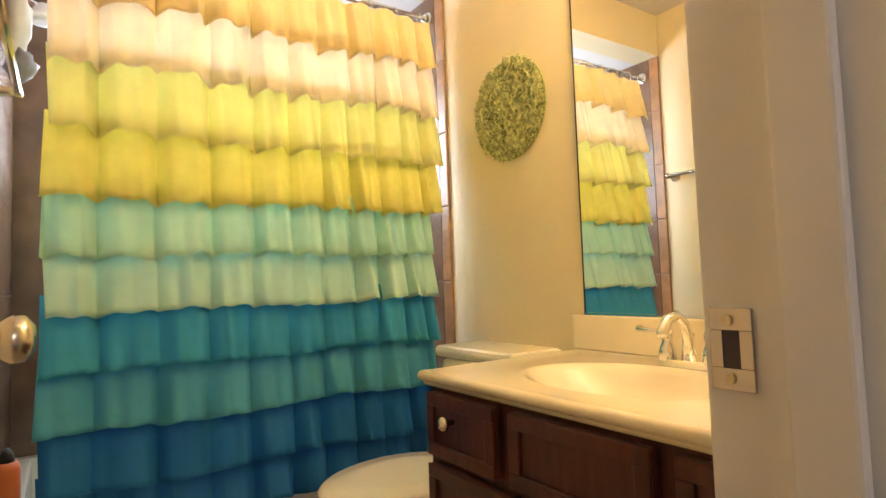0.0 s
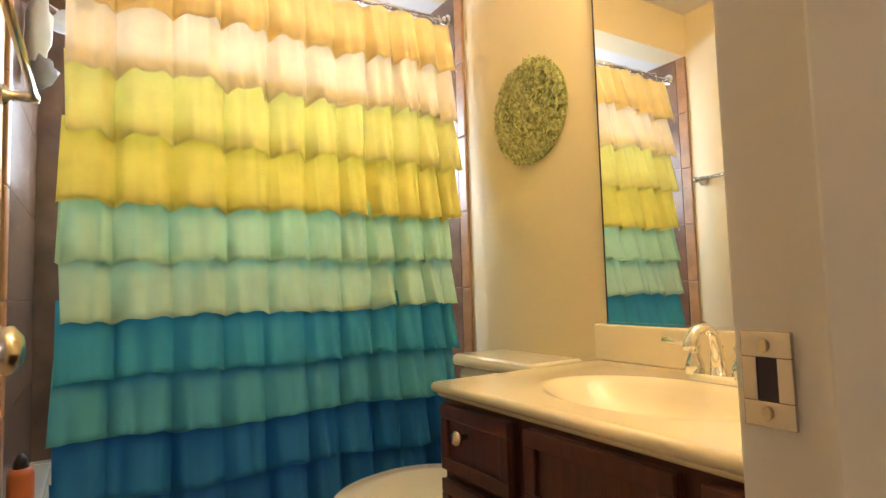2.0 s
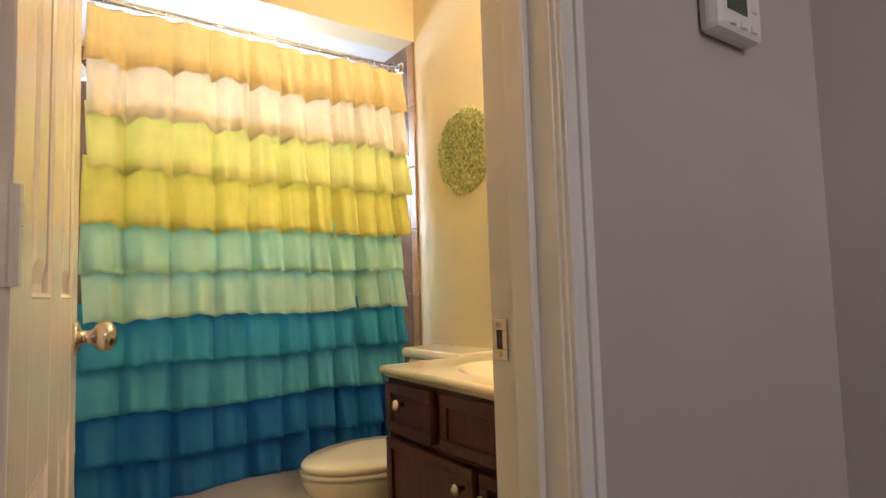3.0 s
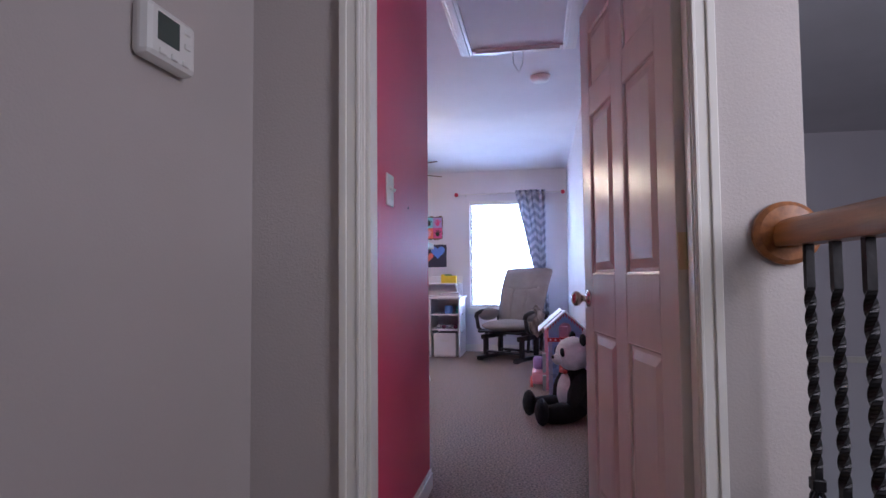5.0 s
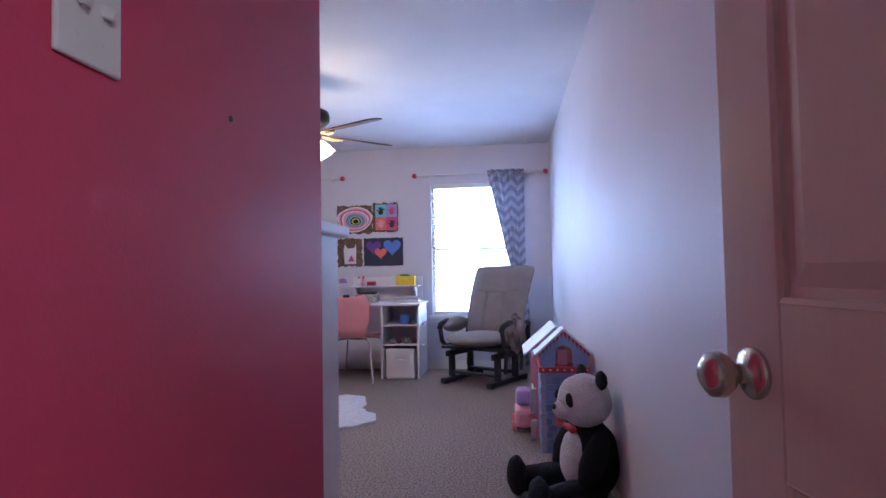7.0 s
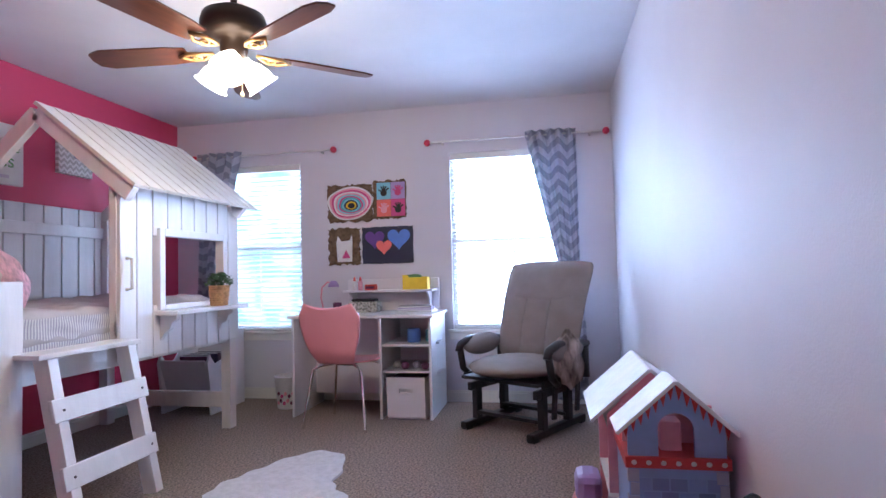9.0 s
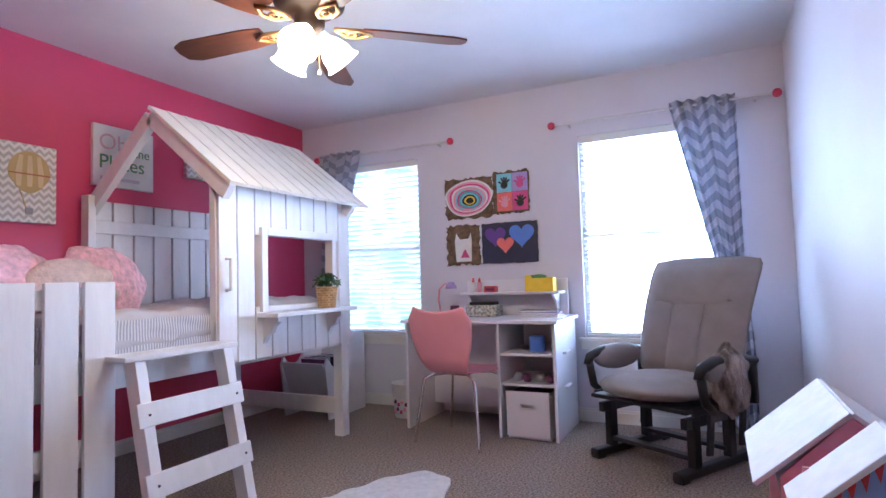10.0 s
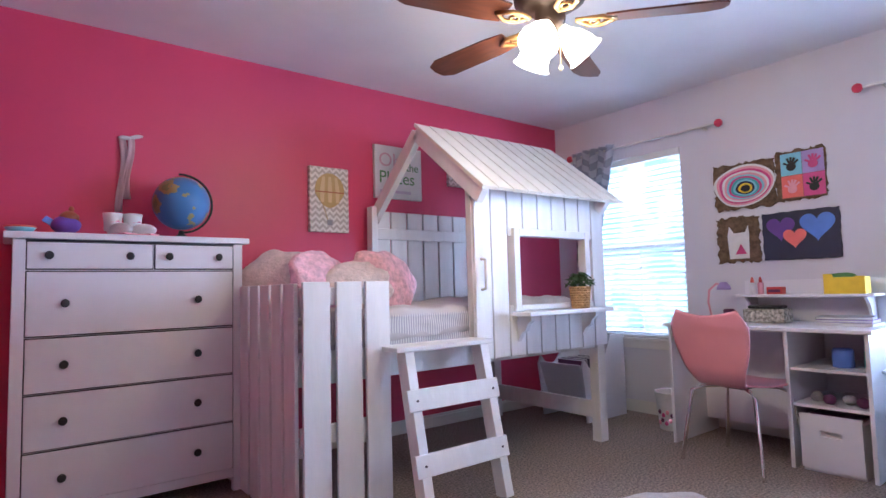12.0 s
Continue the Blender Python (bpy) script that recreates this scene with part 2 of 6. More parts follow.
def prism(bm, pts, axis, d0, d1):
    """A flat outline drawn in the plane across the axis, drawn out from d0 to d1."""
    def place(a, b, d):
        return {"x": (d, a, b), "y": (a, d, b), "z": (a, b, d)}[axis]
    lo = [bm.verts.new(place(a, b, d0)) for a, b in pts]
    hi = [bm.verts.new(place(a, b, d1)) for a, b in pts]
    n = len(pts)
    for i in range(n):
        bm.faces.new((lo[i], lo[(i + 1) % n], hi[(i + 1) % n], hi[i]))
    bm.faces.new(lo[::-1])
    bm.faces.new(hi)
    return bm


def blob(bm, at, size, seg=20, rough=0.0, turn=None, seed=0.0):
    r = bmesh.ops.create_uvsphere(bm, u_segments=seg, v_segments=seg * 2 // 3, radius=1)
    m = Matrix.Translation(at) @ (turn or Matrix()) @ Matrix.Diagonal((*size, 1))
    for v in r["verts"]:
        k = 1 + rough * noise.noise(v.co * 2.2 + Vector((seed, seed, 0)))
        v.co = m @ (v.co * k)
    return bm


def sheet(bm, nu, nv, fn):
    g = [[bm.verts.new(fn(u / nu, v / nv)) for u in range(nu + 1)] for v in range(nv + 1)]
    for v in range(nv):
        for u in range(nu):
            bm.faces.new((g[v][u], g[v][u + 1], g[v + 1][u + 1], g[v + 1][u]))
    return bm


def part(name, bm, material, parent=None, label="", smooth=False):
    bmesh.ops.recalc_face_normals(bm, faces=bm.faces)
    me = bpy.data.meshes.new(name)
    bm.to_mesh(me)
    bm.free()
    me.materials.append(material)
    if smooth:
        me.shade_smooth()
    ob = new(name, me)
    if parent:
        ob.parent = parent
    if label:
        ob["label"] = label
    return ob


def soft(ob, angle=40):
    """Smooth shading with creases kept."""
    me = ob.data
    me.shade_smooth()
    me.set_sharp_from_angle(angle=radians(angle))
    return ob


def thing(name, m, label, category, group=""):
    ob = new(name)
    ob.empty_display_size = 0.1
    ob.matrix_basis = m if isinstance(m, Matrix) else pose(*m)
    return tagged(ob, label, category, group)


def setting(name, bm, material, label="", smooth=False, parent=None):
    ob = part(name, bm, material, parent, "", smooth)
    return tagged(ob, label or name.replace("_", " "), "structure", "", "structure")


def thick(ob, t, offset=0.0):
    md = ob.modifiers.new("thickness", "SOLIDIFY")
    md.thickness, md.offset = t, offset
    return ob


H = 2.44

# ---- structure ----
XW, XL = 1.06, -0.40          # bath side walls
WX, PY, RY, BX = 7.22, 2.943, -0.87, 2.325   # bedroom: window wall, pink wall, plain wall, back wall

HY, FY, TE = 0.21, 0.342, 1.945   # hall face and bath face of the bath wall, front edge of the tub tiles
JL, JR = -0.43, 0.155           # bath door jamb faces
DW0, DW1, EY = 0.945, 1.055, 0.03  # bedroom door wall, pink entry wall face

setting("floor", box(B(), -2.2, 7.4, -1.1, 3.1, -0.12, 0.0), M_CARPET, "grey-brown cut pile carpet over the whole floor")
setting("floor_bath", box(B(), XL, XW, HY, 2.79, 0.0, 0.006), M_FLOORTILE, "tan bathroom floor")
setting("ceiling", box(B(), -2.2, 7.5, -1.1, 3.1, H, H + 0.15), M_CEIL, "white textured ceiling")

# wall between hall and bath, with the bath door opening
w = B()
box(w, -2.2, JL - 0.02, HY, FY - 0.002, 0, H)
box(w, JL - 0.02, JR + 0.02, HY, FY - 0.002, 2.07, H)
box(w, JR + 0.02, DW0, HY, FY - 0.002, 0, H)
setting("wall_hall", w, M_HALL, "greige painted hall wall")
w = B()
box(w, JR + 0.022, XW, FY - 0.002, FY + 0.012, 0, H)
box(w, JL - 0.02, JR + 0.022, FY - 0.002, FY + 0.012, 2.075, H)
setting("wall_bath_front", w, M_BATH)
setting("wall_bath_mirror", box(B(), XW, XW + 0.1, HY, 2.94, 0, H), M_BATH, "cream painted bathroom wall")
setting("wall_bath_towel", box(B(), XL - 0.1, XL, FY - 0.002, 2.94, 0, H), M_BATH, "cream painted bathroom wall")
w = B()
box(w, XL, XW, TE, 2.09, 2.21, H)
setting("wall_bath_header", w, M_BATH, "cream header over the bathtub")
setting("ceiling_tub", box(B(), XL, XW, 2.09, 2.79, 2.21, 2.25), M_CEIL, "white ceiling over the bathtub")
# tub back wall with a high window
w = B()
box(w, XL, XW, 2.79, 2.91, 0, 1.45)
box(w, XL, XW, 2.79, 2.91, 2.05, H)
box(w, XL, -0.16, 2.79, 2.91, 1.45, 2.05)
box(w, 0.84, XW, 2.79, 2.91, 1.45, 2.05)
setting("wall_tub", w, M_TILE, "brown tiled wall behind the bathtub")

# bedroom door wall
w = B()
box(w, DW0, DW1, -0.067, HY, 0, H)
box(w, DW0, DW1, -0.878, -0.067, 2.06, H)
box(w, DW0, DW1, -1.075, -0.878, 0, H)
setting("wall_bedroom_door", w, M_HALL, "greige painted wall round the bedroom door")
setting("wall_pink_entry", box(B(), DW1, BX, EY, 0.18, 0, H), M_PINK, "glossy raspberry pink entry wall")
w = B()
box(w, BX - 0.1, BX, 0.18, PY, 0, H)
setting("wall_bedroom_back", w, M_PINK, "raspberry pink wall")
setting("wall_pink", box(B(), BX - 0.1, WX + 0.16, PY, PY + 0.12, 0, H), M_PINK, "raspberry pink painted wall")
setting("wall_plain", box(B(), DW1, WX, RY - 0.2, RY, 0, H), M_WHITE_WALL, "pale lavender white wall")
W1 = (1.745, 2.60)
W2 = (-0.585, 0.43)
Z0, Z1 = 0.585, 2.03
w = B()
box(w, WX, WX + 0.16, -1.0, PY, 0, Z0)
box(w, WX, WX + 0.16, -1.0, PY, Z1, H)
for a, b in ((-1.0, W2[0]), (W2[1], W1[0]), (W1[1], PY)):
    box(w, WX, WX + 0.16, a, b, Z0, Z1)
setting("wall_window", w, M_WHITE_WALL, "pale wall with two windows")

# baseboards
base = [("x", BX, WX, PY, -1), ("x", 1.98, WX, RY, 1), ("y", RY, PY, WX, -1), ("x", DW1, BX, EY, -1)]
for kind, a, b, c, s in base:
    w = B()
    lo, hi = sorted((c, c + 0.014 * s))
    lo2, hi2 = sorted((c, c + 0.008 * s))
    if kind == "x":
        box(w, a, b, lo, hi, 0, 0.075, 0.002)
        box(w, a, b, lo2, hi2, 0.074, 0.092, 0.002)
    else:
        box(w, lo, hi, a, b, 0, 0.075, 0.002)
        box(w, lo2, hi2, a, b, 0.074, 0.092, 0.002)
    setting("baseboard", w, M_TRIM, "white painted baseboard")

# stairwell beside the hall
w = B()
box(w, 5.9, 6.0, -4.0, -0.99, -2.8, 3.2)
box(w, -2.2, 6.0, -4.1, -4.0, -2.8, 3.2)
box(w, -2.3, -2.2, -4.1, 0.11, -2.8, 3.2)
setting("wall_stairwell", w, M_WHITE_WALL, "pale walls of the open stairwell")
setting("ceiling_stairwell", box(B(), -2.3, 6.0, -4.1, -1.1, H + 0.01, H + 0.15), M_CEIL)
setting("floor_stairwell", box(B(), -2.3, 6.0, -4.1, -1.14, -2.9, -2.8), M_CARPET)
setting("trim_floor_edge", box(B(), -2.2, DW0, -1.13, -0.97, -0.3, 0.02, 0.004), M_TRIM, "white painted landing edge")
setting("trim_ledge", box(B(), 5.86, 5.9, -4.0, -1.0, 0.12, 0.18, 0.004), M_TRIM)


# ---- door casings ----
def casing(name, pts):
    """Moulded casing boards; each is (kind, lo, hi, across0, across1, face, sign)."""
    for b in pts:
        w = B()
        for k, (f0, f1, d) in enumerate(((0.0, 1.0, 0.010), (0.12, 0.88, 0.015), (0.62, 0.95, 0.021), (0.05, 0.2, 0.018))):
            x0, x1, y0, y1, z0, z1, axis, s = b
            if axis == "y":      # board lies on a wall across y
                xa, xb = x0 + (x1 - x0) * f0, x0 + (x1 - x0) * f1
                ya, yb = sorted((y0, y0 + s * d))
                box(w, min(xa, xb), max(xa, xb), ya, yb, z0, z1, 0.002)
            else:
                ya, yb = y0 + (y1 - y0) * f0, y0 + (y1 - y0) * f1
                xa, xb = sorted((x0, x0 + s * d))
                box(w, xa, xb, min(ya, yb), max(ya, yb), z0, z1, 0.002)
        setting(name, w, M_TRIM, "white moulded door casing")


# bath door: jambs and casings
for x0, x1 in ((JL - 0.02, JL), (JR, JR + 0.02)):
    w = B()
    box(w, x0, x1, HY - 0.002, FY + 0.002, 0, 2.07, 0.002)
    s = 1 if x0 < 0 else -1
    xx = x1 if s > 0 else x0
    box(w, min(xx, xx + s * 0.012), max(xx, xx + s * 0.012), HY + 0.035, HY + 0.075, 0, 2.06, 0.003)
    setting("door_jamb", w, M_TRIM, "white painted door jamb")
setting("door_jamb", box(B(), JL - 0.02, JR + 0.02, HY - 0.002, FY + 0.002, 2.05, 2.07), M_TRIM)
casing("trim_casing", [(JR + 0.002, JR + 0.047, HY - 0.001, 0, 0, 2.13, "y", -1), (JL - 0.003, JL - 0.062, HY - 0.001, 0, 0, 2.13, "y", -1)])
strike = thing("strike_plate", (JR + 0.012, 0.322, 0.942), "worn nickel strike plate on the door jamb", "strike plate")
w = B()
box(w, -0.0155, -0.012, -0.022, 0.024, -0.0285, -0.013, 0.0008)
box(w, -0.0155, -0.012, -0.022, 0.024, 0.013, 0.0285, 0.0008)
box(w, -0.0155, -0.012, -0.022, -0.008, -0.013, 0.013, 0.0008)
box(w, -0.0155, -0.012, 0.010, 0.024, -0.013, 0.013, 0.0008)
part("plate", w, M_NICKEL, strike)
strike.scale = (1.0, 0.66, 1.0)
# dark block painted as the shade inside the latch hole
part("latch_hole_shade", box(B(), -0.0135, -0.0118, -0.009, 0.011, -0.014, 0.014), M_DARKGAP, strike)
for z in (-0.02, 0.02):
    part("screw", lathe(B(), [(0.004, -0.0175), (0.0035, -0.015)], (0, 0.002, z), 12, "x"), M_BRASS, strike)

# bedroom door: jambs and casings
for y0, y1 in ((-0.087, -0.067), (-0.878, -0.858)):
    w = B()
    box(w, DW0 - 0.002, DW1 + 0.002, y0, y1, 0, 2.06, 0.002)
    s = -1 if y0 > -0.5 else 1
    yy = y0 if s < 0 else y1
    box(w, DW0 + 0.012, DW0 + 0.045, min(yy, yy + s * 0.012), max(yy, yy + s * 0.012), 0, 2.05, 0.003)
    setting("door_jamb", w, M_TRIM, "white painted door jamb")
setting("door_jamb", box(B(), DW0 - 0.002, DW1 + 0.002, -0.858, -0.087, 2.04, 2.06), M_TRIM)
casing("trim_casing", [(DW0 - 0.001, 0, -0.082, -0.025, 0, 2.12, "x", -1), (DW0 - 0.001, 0, -0.846, -0.90, 0, 2.12, "x", -1)])


# ---- six-panel doors ----
def panel_door(name, m, width, label, knob_z, height=2.03, mat_door=None, mat_hinge=None):
    """Hinge edge at the origin, leaf along +x, 35 mm thick in y."""
    d = thing(name, m, label, "door")
    st = 0.11
    mid = (width - 3 * st) / 2
    rails = [(0, 0.2), (0.80, 1.005), (1.60, 1.70), (1.92, height)]
    leaf = B()
    for x0 in (0, st + mid, 2 * (st + mid)):
        box(leaf, x0, x0 + st, -0.0175, 0.0175, 0, height, 0.003)
    for z0, z1 in rails:
        for x0 in (st, 2 * st + mid):
            box(leaf, x0, x0 + mid, -0.0172, 0.0172, z0, z1, 0.002)
    part("leaf_frame", leaf, mat_door or M_DOOR, d)
    for (a, b) in zip(rails, rails[1:]):
        for x0 in (st, 2 * st + mid):
            p = B()
            box(p, x0, x0 + mid, -0.008, 0.008, a[1], b[0])
            for s in (-1, 1):
                ring = [[p.verts.new((x0 + q if e in (0, 3) else x0 + mid - q, s * d, a[1] + q if e < 2 else b[0] - q)) for e in range(4)] for q, d in ((0.016, 0.0075), (0.044, 0.0165))]
                for e in range(4):
                    p.faces.new((ring[0][e], ring[0][(e + 1) % 4], ring[1][(e + 1) % 4], ring[1][e]))
                p.faces.new(ring[1])
            for s in (-1, 1):
                for q in ((x0, a[1], x0, b[0]), (x0 + mid, a[1], x0 + mid, b[0])):
                    tube(p, [(q[0], s * 0.011, q[1]), (q[2], s * 0.011, q[3])], 0.007, 6)
                for zz in (a[1], b[0]):
                    tube(p, [(x0, s * 0.011, zz), (x0 + mid, s * 0.011, zz)], 0.007, 6)
            part("panel", p, mat_door or M_DOOR, d)
    k = B()
    for s in (-1, 1):
        lathe(k, [(0.032, 0.017 * s), (0.032, 0.022 * s), (0.026, 0.026 * s), (0.012, 0.030 * s), (0.012, 0.045 * s), (0.022, 0.052 * s), (0.028, 0.062 * s), (0.027, 0.074 * s), (0.016, 0.083 * s), (0.004, 0.085 * s)], (width - 0.06, 0, knob_z), 24, "y")
    part("door_knob", k, M_NICKEL, d, "brushed nickel round knob", True)
    for z in (0.25, 1.06, 1.82):
        h = B()
        tube(h, [(-0.006, -0.02, z - 0.045), (-0.006, -0.02, z + 0.045)], 0.006, 10)
        for q in range(1, 5):
            tube(h, [(-0.006, -0.02, z - 0.045 + 0.018 * q - 0.001), (-0.006, -0.02, z - 0.045 + 0.018 * q + 0.001)], 0.0068, 10)
        box(h, -0.005, 0.001, -0.02, 0.015, z - 0.045, z + 0.045)
        part("hinge", h, mat_hinge or M_BRASS, d)
    return d


panel_door("door_1", (-0.405, FY + 0.006, 0.012, 0, 0, 83.8), 0.65, "white six-panel bathroom door standing open", 0.935, mat_hinge=M_TRIM)
panel_door("door_2", (DW1 + 0.008, -0.852, 0.012, 0, 0, 10.8), 0.835, "white six-panel bedroom door standing wide open", 0.915)


# ---- windows ----
def window(name, y0, y1, z0, z1, x, closed):
    o = thing(name, (x, (y0 + y1) / 2, z0), "white sash window with horizontal blinds", "window")
    tagged(o, kind="structure")
    a, b, h = y0 - (y0 + y1) / 2, y1 - (y0 + y1) / 2, z1 - z0
    f = B()
    box(f, 0.05, 0.11, a, a + 0.035, 0, h)
    box(f, 0.05, 0.11, b - 0.035, b, 0, h)
    box(f, 0.05, 0.11, a + 0.035, b - 0.035, 0, 0.04)
    box(f, 0.05, 0.11, a + 0.035, b - 0.035, h - 0.04, h)
    box(f, 0.052, 0.10, a + 0.035, b - 0.035, h / 2 - 0.012, h / 2 + 0.012)
    box(f, 0.075, 0.085, -0.008, 0.008, 0.04, h / 2 - 0.025)
    part("window_frame", f, M_TRIM, o)
    s = B()
    box(s, -0.035, 0.05, a - 0.04, b + 0.04, -0.025, 0.0, 0.004)
    box(s, -0.012, 0.0, a - 0.03, b + 0.03, -0.085, -0.025, 0.003)
    part("window_sill", s, M_TRIM, o)
    g = part("pane", box(B(), 0.078, 0.082, a + 0.03, b - 0.03, 0.03, h - 0.03), M_GLASS, o)
    g.visible_shadow = False
    bl = thing("window_blind", (x, (y0 + y1) / 2, z0), "white horizontal slatted blind in the window", "blind", "window blinds")
    part("headrail", box(B(), 0.0, 0.045, a + 0.008, b - 0.008, h - 0.055, h - 0.002, 0.003), M_PLASTIC, bl)
    n = int((h - 0.09) / 0.042)
    me = None
    for k in range(n):
        z = 0.03 + k * 0.042
        if me is None:
            t = B()
            sheet(t, 1, 4, lambda u, v: Vector(((v - 0.5) * 0.046, a + 0.01 + u * (b - a - 0.02), 0.003 - 0.014 * (v - 0.5) ** 2)))
            sl = part("slat", t, M_BLIND, bl)
            thick(sl, 0.002)
            me = sl
            sl.matrix_basis = pose(0.024, 0, z, 0, closed, 0)
        else:
            o2 = me.copy()
            scene.collection.objects.link(o2)
            o2.matrix_basis = pose(0.024, 0, z, 0, closed, 0)
    part("bottom_rail", box(B(), 0.008, 0.04, a + 0.01, b - 0.01, 0.002, 0.018, 0.003), M_PLASTIC, bl)
    for yy in (a + 0.15, b - 0.15):
        part("ladder_cord", tube(B(), [(0.0, yy, 0.01), (0.0, yy, h - 0.05)], 0.0012, 5), M_PLASTIC, bl)
    return o


M_GLASS = bpy.data.materials.new("window_glass")
M_GLASS.use_nodes = True
gb = M_GLASS.node_tree.nodes["Principled BSDF"]
gb.inputs["Transmission Weight"].default_value, gb.inputs["Roughness"].default_value, gb.inputs["IOR"].default_value = 1.0, 0.0, 1.05
window("window_1", W1[0], W1[1], Z0, Z1, WX, 28)
window("window_2", W2[0], W2[1], Z0, Z1, WX, 8)
M_OUT = glow("bright_haze", (0.86, 0.93, 1.0), 3.2)
M_OUTGREEN = glow("bright_haze_trees", (0.5, 0.8, 0.75), 1.6)
nt = M_OUTGREEN.node_tree
nz = nt.nodes.new("ShaderNodeTexNoise")
nz.inputs["Scale"].default_value, nz.inputs["Detail"].default_value = 2.2, 8
rp = nt.nodes.new("ShaderNodeValToRGB")
rp.color_ramp.elements[0].position, rp.color_ramp.elements[0].color = 0.42, (0.16, 0.34, 0.25, 1)
rp.color_ramp.elements[1].position, rp.color_ramp.elements[1].color = 0.56, (0.75, 0.95, 1.0, 1)
tcc = nt.nodes.new("ShaderNodeTexCoord")
nt.links.new(tcc.outputs["Object"], nz.inputs["Vector"])
nt.links.new(nz.outputs[0], rp.inputs[0])
nt.links.new(rp.outputs[0], nt.nodes["Principled BSDF"].inputs["Emission Color"])
setting("backdrop_trees", box(B(), 10.5, 10.6, 2.0, 7.0, -2, 6), M_OUTGREEN, "hazy bright trees outside")
setting("backdrop", box(B(), 10.5, 10.6, -4.0, 2.0, -2, 6), M_OUT, "bright sky haze outside")
setting("backdrop_bath", box(B(), -1.2, 1.9, 3.5, 3.6, 0.5, 4), M_OUT, "bright sky haze outside")

# ---- attic hatch, smoke alarm, thermostat, switch ----
hatch = thing("attic_hatch", (2.53, -0.39, H), "white attic hatch with a moulded frame and pull cord", "attic hatch")
f = B()
for q in ((-0.62, 0.62, -0.36, -0.28), (-0.62, 0.62, 0.28, 0.36), (-0.62, -0.54, -0.28, 0.28), (0.54, 0.62, -0.28, 0.28)):
    box(f, *q, -0.02, 0.0, 0.004)
    box(f, q[0] + 0.02, q[1] - 0.02, q[2] + 0.02, q[3] - 0.02, -0.028, -0.018, 0.003)
part("frame", f, M_TRIM, hatch)
part("panel", box(B(), -0.54, 0.54, -0.28, 0.28, -0.008, -0.001), M_CEIL, hatch)
part("pull_cord", tube(B(), [(0.56, -0.035, -0.008), (0.57, -0.035, -0.10), (0.58, -0.01, -0.16), (0.58, 0.025, -0.10), (0.56, 0.03, -0.008)], 0.0022, 6), M_PLASTIC, hatch)
alarm = thing("smoke_alarm", (3.665, -0.531, H), "round white smoke alarm on the ceiling", "smoke alarm")
part("body", lathe(B(), [(0.068, 0.0), (0.068, -0.012), (0.06, -0.03), (0.03, -0.04), (0.005, -0.041)], (0, 0, 0), 28), M_PLASTIC, alarm, "", True)
part("base_ring", lathe(B(), [(0.074, 0.0), (0.074, -0.008), (0.05, -0.009)], (0, 0, 0), 28), M_PLASTIC, alarm)
therm = thing("thermostat", (0.575, HY, 1.47), "white digital thermostat on the hall wall", "thermostat")
part("body", box(B(), -0.065, 0.065, -0.028, 0.0, -0.055, 0.055, 0.012), M_PLASTIC, therm)
part("display", box(B(), -0.042, 0.012, -0.0295, -0.02, -0.018, 0.036), M_DISPLAY, therm, "grey display")
for q in ((0.035, 0.03), (0.035, 0.0), (-0.03, -0.038), (0.0, -0.038), (0.03, -0.038)):
    part("button", box(B(), q[0] - 0.008, q[0] + 0.008, -0.031, -0.02, q[1] - 0.006, q[1] + 0.006, 0.002), M_PLASTIC, therm)
therm.scale = (1.12, 1.4, 0.95)
sw = thing("light_switch", (1.60, EY, 1.33), "white double light switch plate on the pink wall", "light switch")
part("plate", box(B(), -0.045, 0.045, -0.007, 0.0, -0.058, 0.058, 0.003), M_PLASTIC, sw)
for x in (-0.018, 0.018):
    part("toggle", obox(B(), pose(x, -0.011, 0.004, 25, 0, 0), 0.009, 0.02, 0.012, 0.002), M_PLASTIC, sw)
    for z in (-0.03, 0.03):
        part("screw", lathe(B(), [(0.003, -0.0082), (0.003, -0.006)], (x, 0, z), 8, "y"), M_PLASTIC, sw)
# dark disc painted as the shade in a nail hole
part("nail_hole_shade", lathe(B(), [(0.005, -0.002), (0.004, 0.004)], (0.30, 0, -0.03), 10, "y"), M_DARKGAP, sw)

# ---- hall balustrade ----
rail = thing("stair_balustrade", (DW0, -1.03, 0.018), "oak handrail with twisted black iron balusters", "balustrade")
hr = B()
prism(hr, [(-0.03, 1.055), (0.03, 1.055), (0.034, 1.075), (0.028, 1.10), (0.012, 1.112), (-0.012, 1.112), (-0.028, 1.10), (-0.034, 1.075)], "x", -2.6, -0.02)
soft(part("handrail", hr, M_OAK, rail))
part("rosette", lathe(B(), [(0.068, -0.001), (0.068, -0.014), (0.058, -0.025), (0.035, -0.027)], (0, 0, 1.084), 30, "x"), M_OAK, rail, "turned oak rosette")


